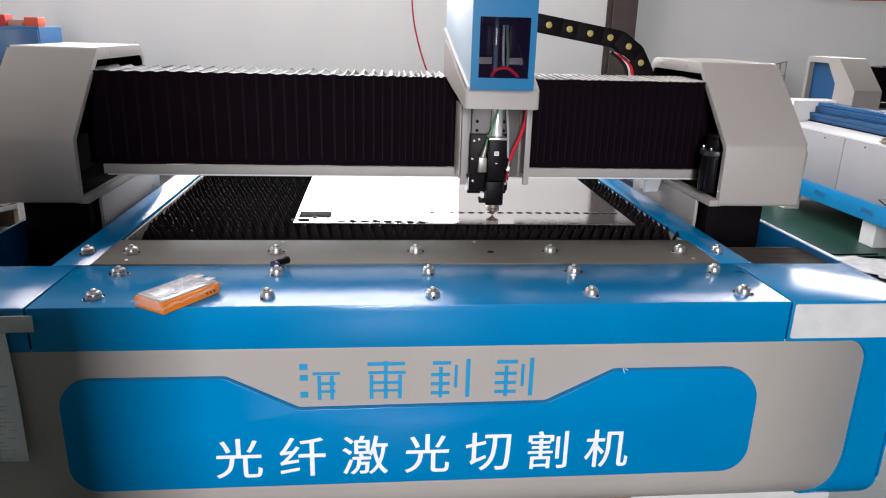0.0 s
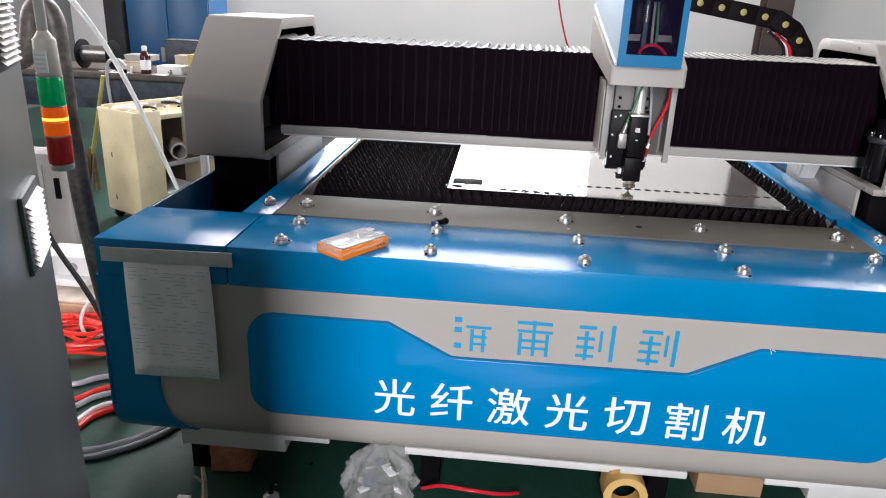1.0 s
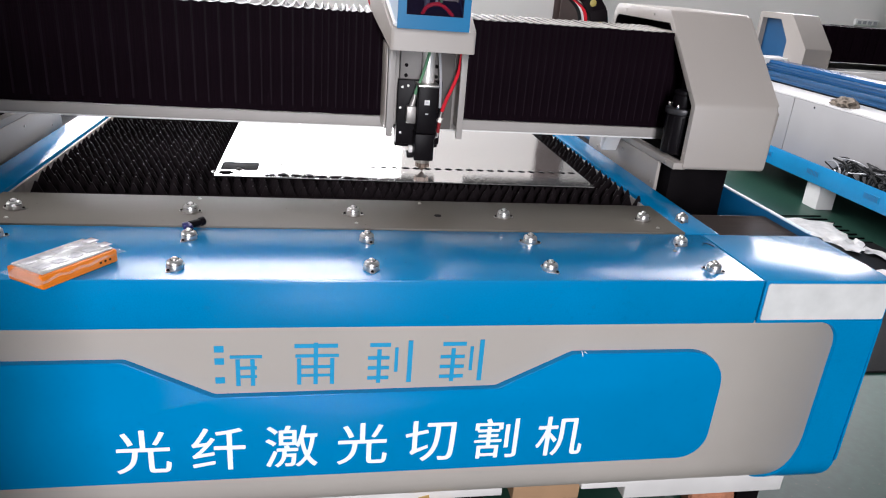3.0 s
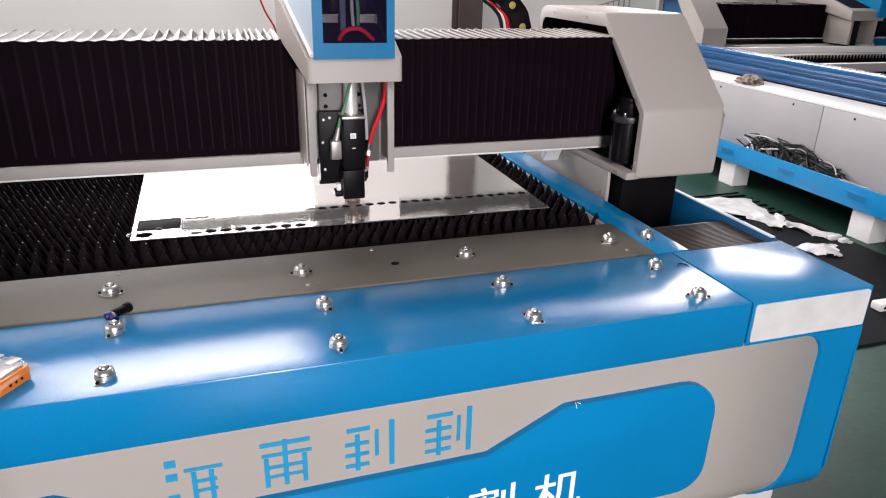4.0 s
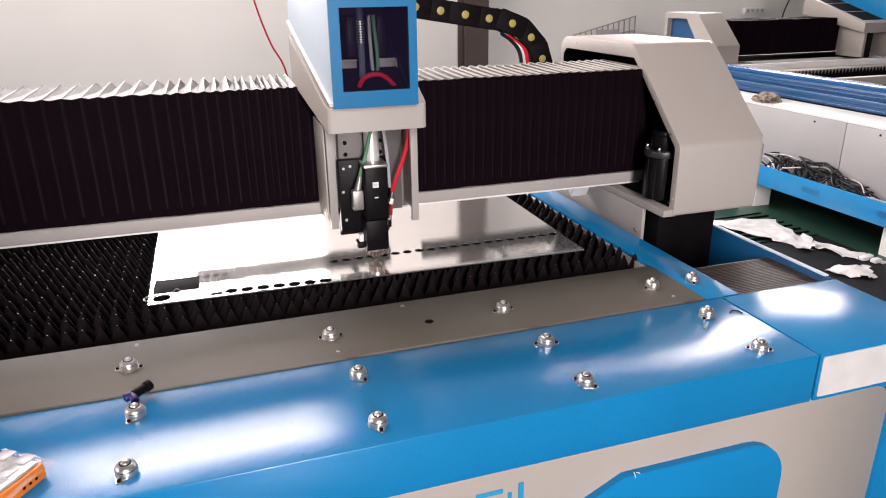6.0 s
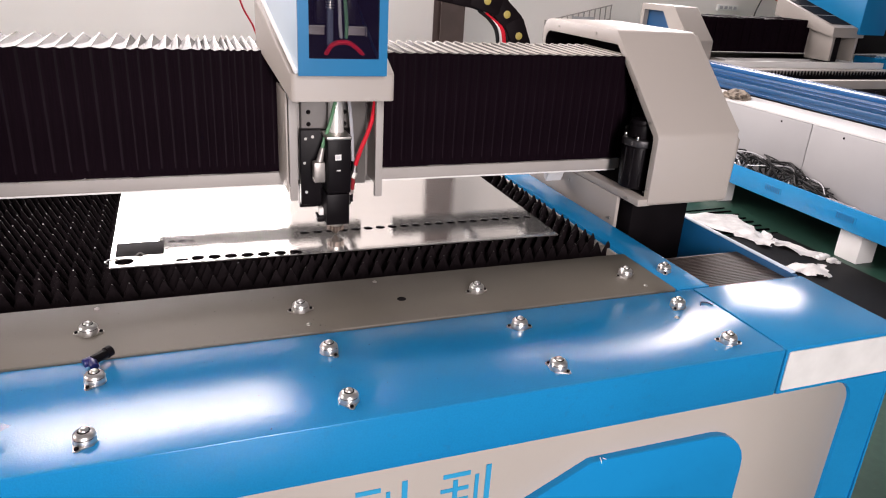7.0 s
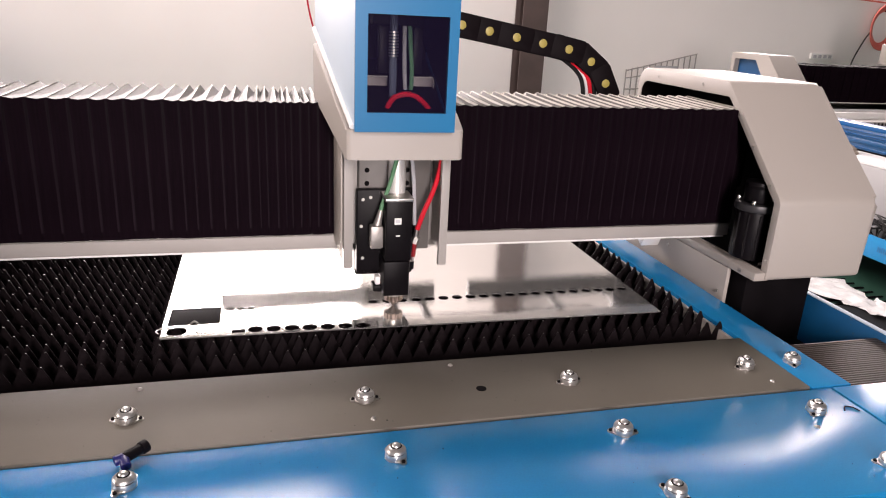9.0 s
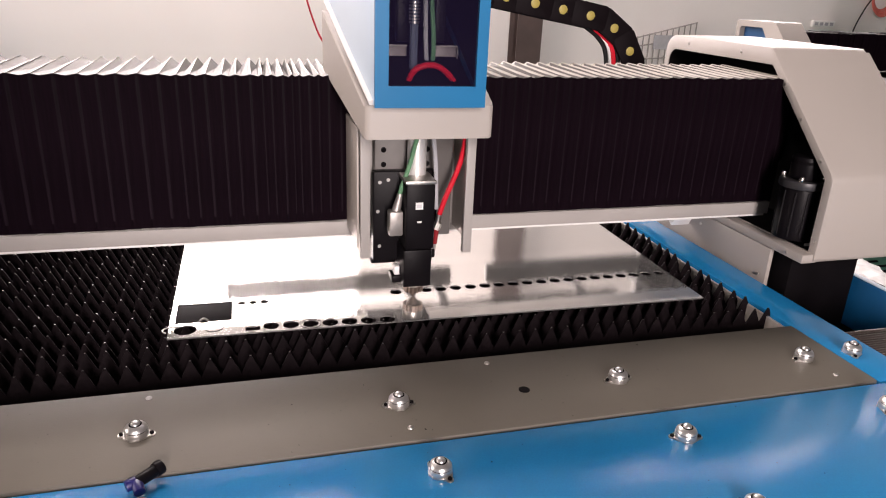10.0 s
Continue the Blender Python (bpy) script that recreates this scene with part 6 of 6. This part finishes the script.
# ---- the second machine and the far wall ----
def second_machine():
    t = thing("laser_cutting_machine", (4.9, 2.2, 0), "second laser cutting machine with white sides and blue rails", "machine")
    off = 4.945
    bluem = BLUE
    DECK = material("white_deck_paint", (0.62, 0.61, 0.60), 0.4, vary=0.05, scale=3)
    # white of the side panels, greyed to carry their shade below the deck
    SHADED_WHITE = material("shaded_white_side_paint", (0.30, 0.295, 0.298), 0.5, vary=0.04, scale=3, bump=0.05)
    # low blue channel along the side, with cables in it
    bm = prism([(3.44, 0.195), (3.44, 0.335), (3.452, 0.335), (3.452, 0.235), (3.58, 0.235), (3.58, 0.195)], "y", -1.2, 4.6, bev=0.002)
    part("side_channel", bm, bluem, t, "bright blue low channel")
    for y in (0.65, 1.2, 1.75, 2.33, 2.92, 3.5):
        v = part("vent_plate", bx(3.4375, 3.4405, y, y + 0.15, 0.243, 0.290), BLUE, t, "slotted vent in the blue channel")
        for k in range(9):
            q = y + 0.014 + 0.0145 * k
            part("slot", bx(3.4365, 3.4380, q, q + 0.006, 0.249, 0.284), BLUE_D, v, smooth=0)
    for y in (-1.0, 0.6, 1.80, 3.02, 4.2):
        part("leg", bx(3.50, 3.64, y - 0.08, y + 0.08, 0.0, 0.195, bev=0.004), WHITE, t, "pale grey leg")
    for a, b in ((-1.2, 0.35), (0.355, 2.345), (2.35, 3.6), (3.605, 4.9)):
        p = part("side_panel", bx(3.585, 3.60, a, b, 0.235, 0.713, bev=0.003), SHADED_WHITE, t, "white side panel, greyed for its shade")
        for y in (a + 0.25, b - 0.25):
            part("screw", rod((3.582, y, 0.68), (3.586, y, 0.68), 0.007, seg=8), DARK, p)
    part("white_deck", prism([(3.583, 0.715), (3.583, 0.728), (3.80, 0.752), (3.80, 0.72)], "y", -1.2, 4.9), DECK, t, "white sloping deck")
    part("rail_web", bx(3.80, 3.84, -1.2, 4.9, 0.68, 0.80), BLUE_D, t)
    part("rail_flange", bx(3.79, 3.87, -1.2, 4.9, 0.80, 0.83, bev=0.003), BLUE_D, t)
    part("rail_step", bx(3.84, 3.90, -1.2, 4.9, 0.83, 0.885, bev=0.003), BLUE_D, t)
    MID = material("second_machine_blue", (0.001, 0.065, 0.20), 0.26, vary=0.1, scale=3, bump=0.1)
    part("rail_top", bx(3.86, 3.99, -1.2, 4.9, 0.885, 0.915, bev=0.003), MID, t)
    for z in (0.770, 0.845, 0.868):
        part("rail_ridge", bx(3.796 if z < 0.8 else 3.834, 3.842, -1.2, 4.9, z, z + 0.007, bev=0.002), MID, t)
    part("bed_wall", bx(3.99, 4.02, -1.2, 4.6, 0.60, 0.90), WHITE, t)
    part("bed_floor", bx(4.02, 6.3, -1.2, 4.6, 0.55, 0.60), DARK, t)
    part("bed_end", bx(4.02, 6.3, 4.10, 4.13, 0.60, 0.885, bev=0.003), WHITE, t, "white end wall of the bed")
    part("bed_ledge", bx(4.02, 6.3, 3.95, 4.10, 0.80, 0.83, bev=0.003), RAIL, t)
    part("far_rail", bx(6.3, 6.6, -1.2, 4.6, 0.55, 0.92, bev=0.004), BLUE, t)
    part("body", bx(3.66, 6.5, -1.15, 4.55, 0.14, 0.55), DARK, t)
    part("end_cover", bx(3.62, 6.6, 4.45, 4.7, 0.2, 0.93, bev=0.006), WHITE, t)
    for y in (0.9, 2.1, 3.3):
        part("cross_beam", bx(4.02, 6.3, y, y + 0.07, 0.62, 0.84, bev=0.004), RAIL, t)
    bm = bmesh.new()
    for k in range(62):
        y = 0.2 + 0.06 * k
        bx(4.03, 4.045, y, y + 0.03, 0.84, 0.90, bm=bm)
    part("slat_holder", bm, RAIL, t, "toothed slat holder", kind="stuff", smooth=0)
    bm = bmesh.new()
    for k in range(58):
        y = 0.4 + 0.06 * k
        bx(4.10, 6.25, y, y + 0.004, 0.66, 0.775, bm=bm)
    part("slat_field", bm, TOOTH, t, kind="stuff", smooth=0)
    bm = bmesh.new()
    for k in range(58):
        x = 4.06 + 0.038 * k
        q = prism([(x, 0.80), (x + 0.036, 0.80), (x + 0.021, 0.845), (x + 0.015, 0.845)], "y", 3.80, 3.806)
        merge(bm, q)
    bx(4.05, 6.27, 3.798, 3.808, 0.70, 0.802, bm=bm)
    part("toothed_slat", bm, DARK, t, "black toothed slat", smooth=0)
    part("deck_joint", bx(3.785, 3.80, -1.2, 4.9, 0.752, 0.760), DARK, t)
    part("rail_groove", bx(3.8385, 3.842, -1.2, 4.9, 0.806, 0.822), DARK, t)
    # its gantry
    g = thing("gantry", (4.9, 3.9, 0.93), "grey gantry with dark bellows on the second machine", "gantry")
    y0 = 2.95
    prof = rounded([(0.64, 0.872, 0.012), (0.64, 1.097, 0.02), (0.93, 1.366, 0.02), (1.42, 1.366, 0.02), (1.42, 0.872, 0.012)], 4)
    inner = rounded([(0.93, 0.95, 0.01), (0.93, 1.14, 0.018), (1.08, 1.315, 0.018), (1.37, 1.315, 0.018), (1.37, 0.95, 0.01)], 4)
    bm = bmesh.new()
    xo, xi = 3.54, 3.80
    a = [bm.verts.new((xo, y + y0, z)) for y, z in prof]
    b = [bm.verts.new((xi, y + y0, z)) for y, z in prof]
    c = [bm.verts.new((xo, y + y0, z)) for y, z in inner]
    d = [bm.verts.new((xo + 0.06, y + y0, z)) for y, z in inner]
    n = len(prof)
    for i in range(n):
        j = (i + 1) % n
        bm.faces.new((a[i], a[j], b[j], b[i]))
        bm.faces.new((a[i], c[i], c[j], a[j]))
        bm.faces.new((c[i], d[i], d[j], c[j]))
    bm.faces.new(b)
    # the near gantry's cover grey, darkened because this one stands in shade
    dim = material("shaded_cover_grey", (0.27, 0.247, 0.225), 0.5, vary=0.05, scale=2, bump=0.12, bump_scale=400)
    e = part("end_cap", bm, dim, g, "grey cover with a blue recess, coloured darker as shaded")
    part("recess_panel", _shift(prism(inner, "x", xo + 0.05, xo + 0.058), (0, y0, 0)), BLUE_D, e, "dark blue recessed panel")
    part("base_block", bx(3.56, 3.95, 3.6, 4.4, 0.80, 0.93, bev=0.004), DARK, g)
    part("base_plate", bx(3.55, 3.97, 3.58, 4.42, 0.925, 0.94, bev=0.003), RAIL, g)
    part("lower_rail", bx(3.87, 6.4, 3.79, 3.86, 0.93, 0.99, bev=0.003), WHITE, g)
    part("beam", bx(3.87, 6.4, 3.86, 4.2, 0.99, 1.27, bev=0.01), BLACK, g)
    bl = part("bellows", bx(3.87, 3.9, 3.845, 3.86, 0.99, 1.29), BELLOW, g, "dark pleated bellows")
    bm = bx(-0.5, 0.5, 3.80, 4.2, 0.985, 1.295)
    me = finish(bm, "pleat", BELLOW, 0)
    rnd = random.Random(5)
    for k in range(60):
        ob = new("pleat", me)
        ob.parent = bl
        ob.scale = (0.030, 1, 1)
        ob.location = Vector((3.90 + 0.0322 * k, rnd.uniform(-0.003, 0.006), rnd.uniform(-0.003, 0.003))) - ORIGIN[bl.name]
    # its head
    h = thing("cutting_head", (5.95, 3.7, 0.95), "cutting head with a blue hood on the second machine", "cutting head")
    part("side_plate", bx(5.66, 5.69, 3.5, 3.85, 0.95, 1.24, bev=0.003), dim, h)
    part("side_plate", bx(5.95, 5.98, 3.5, 3.85, 0.95, 1.24, bev=0.003), dim, h)
    part("collar", prism([(3.48, 1.17), (3.48, 1.26), (4.25, 1.50), (4.25, 1.32)], "x", 5.62, 6.02, bev=0.004), dim, h)
    for y in (3.55, 3.78, 4.01):
        z = 1.26 + (y - 3.48) * 0.3117
        part("grate", prism([(y, z + 0.002), (y + 0.2, z + 0.064), (y + 0.2, z + 0.068), (y, z + 0.006)], "x", 5.66, 5.90), DARK, h, "dark grate")
    part("hood", prism([(3.46, 1.20), (3.46, 1.62), (4.3, 1.85), (4.3, 1.52)], "x", 5.92, 6.26, bev=0.006), BLUE_L, h, "blue hood")
    part("slide", bx(5.74, 5.90, 3.62, 3.8, 0.93, 1.22, bev=0.004), BLACK, h)
    g.location += Vector((0.50, 0.66, -0.06))
    h.location += Vector((-0.04, 0.66, -0.06))
    # cables heaped in the channel
    rnd = random.Random(31)
    for k in range(30):
        y0_ = 3.02 - 0.030 * k + rnd.uniform(-0.08, 0.08)
        top = 0.45 * max(0.0, 1 - abs(y0_ - 2.72) / 0.75)
        pts = []
        a0, rr = rnd.uniform(0, 6.3), rnd.uniform(0.05, 0.15)
        for q in range(11):
            w = a0 + q * rnd.uniform(0.6, 0.9)
            pts.append((3.515 + 0.048 * math.cos(w + k), y0_ + rr * math.cos(w) - 0.030 * q, 0.245 + 0.42 * top * (0.5 + 0.5 * math.sin(w)) + 0.006 * (k % 7)))
        solo("cable", tube(pts, rnd.choice((0.0045, 0.006, 0.0075)), seg=6), CABLE if k % 9 else CLEAR, (3.51, y0_, 0.235), "black cable heaped in the blue channel" if k % 9 else "grey cable heaped in the blue channel", "cable", "cables in the channel")
    for y, z in ((2.74, 0.305), (2.52, 0.295), (2.80, 0.318)):
        solo("cable_tag", bx(3.470, 3.474, y, y + 0.035, z, z + 0.02, bev=0.001), PAPER, (3.472, y, z), "small white tag on the heaped cables", "tag", "tags on the cables")
    # crumpled rag on the deck
    bm = bmesh.new()
    bmesh.ops.create_icosphere(bm, subdivisions=5, radius=1)
    for v in bm.verts:
        p = v.co.copy()
        fold = 1 - abs(noise.noise(p * 1.7 + Vector((4, 2, 1)))) * 0.9 + 0.15 * abs(noise.noise(p * 4.0))
        v.co = Vector((3.665 + p.x * 0.075 * fold, 3.15 + p.y * 0.13 * fold, 0.7405 + max(-0.006, p.z * 0.062 * fold * (1 - 0.3 * p.y))))
    solo("rag", bm, material("beige_rag", (0.21, 0.175, 0.14), 0.9, vary=0.4, scale=30, bump=0.5), (3.665, 3.13, 0.737), "crumpled beige rag on the white deck", "rag")


def _shift(bm, v):
    bmesh.ops.translate(bm, verts=bm.verts, vec=v)
    return bm


second_machine()


def right_floor():
    """Between the machines: dark rubber mat, packing foam, rods, a plug."""
    matm = material("black_rubber_mat", (0.008, 0.008, 0.0085), 0.65, spec=0.15, vary=0.4, scale=5, bump=0.3)
    solo("rubber_mat", bx(1.6, 3.42, 0.75, 2.25, 0.0, 0.012, bev=0.003), matm, (2.6, 1.5, 0), "dusty black rubber mat on the floor", "mat")
    for k in range(16):
        y = 2.20 + 0.037 * k
        solo("steel_rod", rod((2.62 + 0.05 * (k % 3), y, 0.0046), (3.43, y + 0.03 * (k % 2), 0.0046), 0.0045, seg=8), DARK, (3.0, y, 0), "dark thin steel rod on the floor", "rod", "rods on the floor")
    foam = material("white_packing_foam", (0.58, 0.57, 0.555), 0.6, vary=0.2, scale=14, bump=0.3, bump_scale=30)
    rnd = random.Random(17)
    t = thing("paper_wrapping", (3.15, 2.2, 0.0), "torn white paper wrapping lying on the floor", "wrapping paper")

    def crumpled(corners, nu, nv, height, seed):
        """A torn, creased sheet between four floor corners."""
        rnd_ = random.Random(seed)
        bm_ = bmesh.new()
        c0, c1, c2, c3 = (Vector((*c, 0)) for c in corners)
        rows_ = []
        for i_ in range(nu + 1):
            u_ = i_ / nu
            row_ = []
            for j_ in range(nv + 1):
                v_ = j_ / nv
                p = (c0 * (1 - u_) + c1 * u_) * (1 - v_) + (c3 * (1 - u_) + c2 * u_) * v_
                rag_ = 0.018 if j_ in (0, nv) or i_ in (0, nu) else 0.006
                crease = abs(noise.noise(Vector((p.x * 7, p.y * 7, seed)))) * height
                row_.append(bm_.verts.new(p + Vector((rnd_.uniform(-rag_, rag_), rnd_.uniform(-rag_, rag_), 0.0145 + crease))))
            rows_.append(row_)
        for a_, b_ in zip(rows_, rows_[1:]):
            for j_ in range(nv):
                bm_.faces.new((a_[j_], a_[j_ + 1], b_[j_ + 1], b_[j_]))
        q_ = part("sheet", bm_, foam, t, smooth=0)
        mod_ = q_.modifiers.new("thick", "SOLIDIFY")
        mod_.thickness = 0.001
    crumpled([(2.90, 2.74), (3.37, 2.60), (3.26, 2.17), (3.06, 2.24)], 12, 10, 0.03, 1)
    crumpled([(3.08, 2.30), (3.30, 2.24), (3.24, 2.08), (3.10, 2.03)], 7, 7, 0.06, 4)
    crumpled([(3.20, 2.06), (3.29, 2.17), (3.39, 1.87), (3.25, 1.80)], 7, 9, 0.03, 2)
    crumpled([(2.97, 1.75), (3.26, 1.74), (3.12, 1.56), (2.99, 1.64)], 9, 7, 0.05, 3)
    for k in range(5):
        x, y, s = 3.33 + rnd.uniform(-0.06, 0.09), 1.78 + rnd.uniform(-0.06, 0.06), rnd.uniform(0.015, 0.03)
        part("crumb", bx(x - s, x + s, y - s * 0.7, y + s * 0.7, 0.012, 0.012 + s, bev=s * 0.3), foam, t)
    t = thing("plug_socket", (2.80, 1.0, 0.012), "white plug socket with a cable on the floor", "socket")
    part("case", bx(2.75, 2.85, 0.97, 1.03, 0.012, 0.052, bev=0.008), WHITE, t)
    part("hole", rod((2.775, 0.969, 0.032), (2.775, 0.972, 0.032), 0.008, seg=10), DARK, t)
    part("cord", tube([(2.85, 1.0, 0.03), (2.95, 0.98, 0.02), (3.1, 0.9, 0.018), (3.35, 0.92, 0.018)], 0.006), WHITE, t)


right_floor()


def far_wall():
    # leaning wire rack
    t = thing("wire_rack", (4.75, 7.3, 0), "grey wire mesh rack leaning on the white wall", "rack")
    for k in range(13):
        x = 4.25 + 0.08 * k
        part("wire", rod((x, 7.33, 0.0), (x, 7.36, 0.96 + 0.23 * (x - 4.25)), 0.008, seg=6), RAIL, t)
    for k in range(7):
        z = 1.0 - 0.14 * k
        part("wire", rod((4.25, 7.34, z - 0.05 * (k == 0)), (5.21, 7.345, z + (0.18 if k == 0 else 0.14 if k == 1 else 0.05)), 0.008, seg=6), RAIL, t)
    part("card", bx(4.62, 4.95, 7.325, 7.33, 0.85, 1.02), CLEAR, t)
    # red air hose coil on a wall hook, and the thin cord from it
    pink = material("faded_red_hose", (0.60, 0.13, 0.10), 0.5, vary=0.1, scale=20)
    t = thing("hose_coil", (7.95, 7.33, 1.35), "coil of faded red air hose on the wall", "hose")
    for k in range(5):
        r = 0.21 + 0.02 * k
        pts = [(7.98 + r * 0.75 * math.cos(a), 7.36 - 0.012 * k, 1.62 + r * math.sin(a)) for a in (2 * math.pi * q / 12 for q in range(13))]
        part("turn", tube(pts, 0.011, seg=8), pink, t)
    part("tail", tube([(7.8, 7.35, 1.55), (7.72, 7.36, 1.4), (7.62, 7.37, 1.1), (7.6, 7.38, 0.6)], 0.009), CABLE, t)
    part("hook", rod((7.98, 7.3, 1.83), (7.98, 7.4, 1.83), 0.012, seg=10), DARK, t)
    solo("red_wall_hose", tube([(9.5, 7.37, 1.95), (8.2, 7.38, 1.93), (7.0, 7.385, 1.98), (5.9, 7.385, 1.97), (5.3, 7.385, 2.05), (4.6, 7.385, 2.3)], 0.010), pink, (6.5, 7.38, 1.95), "thin red hose along the white wall", "hose")
    solo("hanging_hose", tube([(0.16, 5.5, 7.0), (0.17, 5.5, 3.0), (0.18, 5.5, 2.0), (0.20, 5.5, 1.6), (0.25, 5.5, 1.35), (0.33, 5.5, 1.1), (0.45, 5.5, 0.8), (0.5, 5.5, 0.0)], 0.008), RED, (0.5, 5.5, 0), "thin red hose hanging before the white wall", "hose")
    t = thing("socket_strip", (7.1, 7.38, 1.17), "white socket strip on the wall", "socket")
    part("case", bx(6.95, 7.30, 7.36, 7.40, 1.17, 1.25, bev=0.005), WHITE, t)
    for k in range(4):
        part("socket", bx(6.98 + 0.08 * k, 7.03 + 0.08 * k, 7.356, 7.36, 1.19, 1.23), CLEAR, t)


far_wall()

motions()
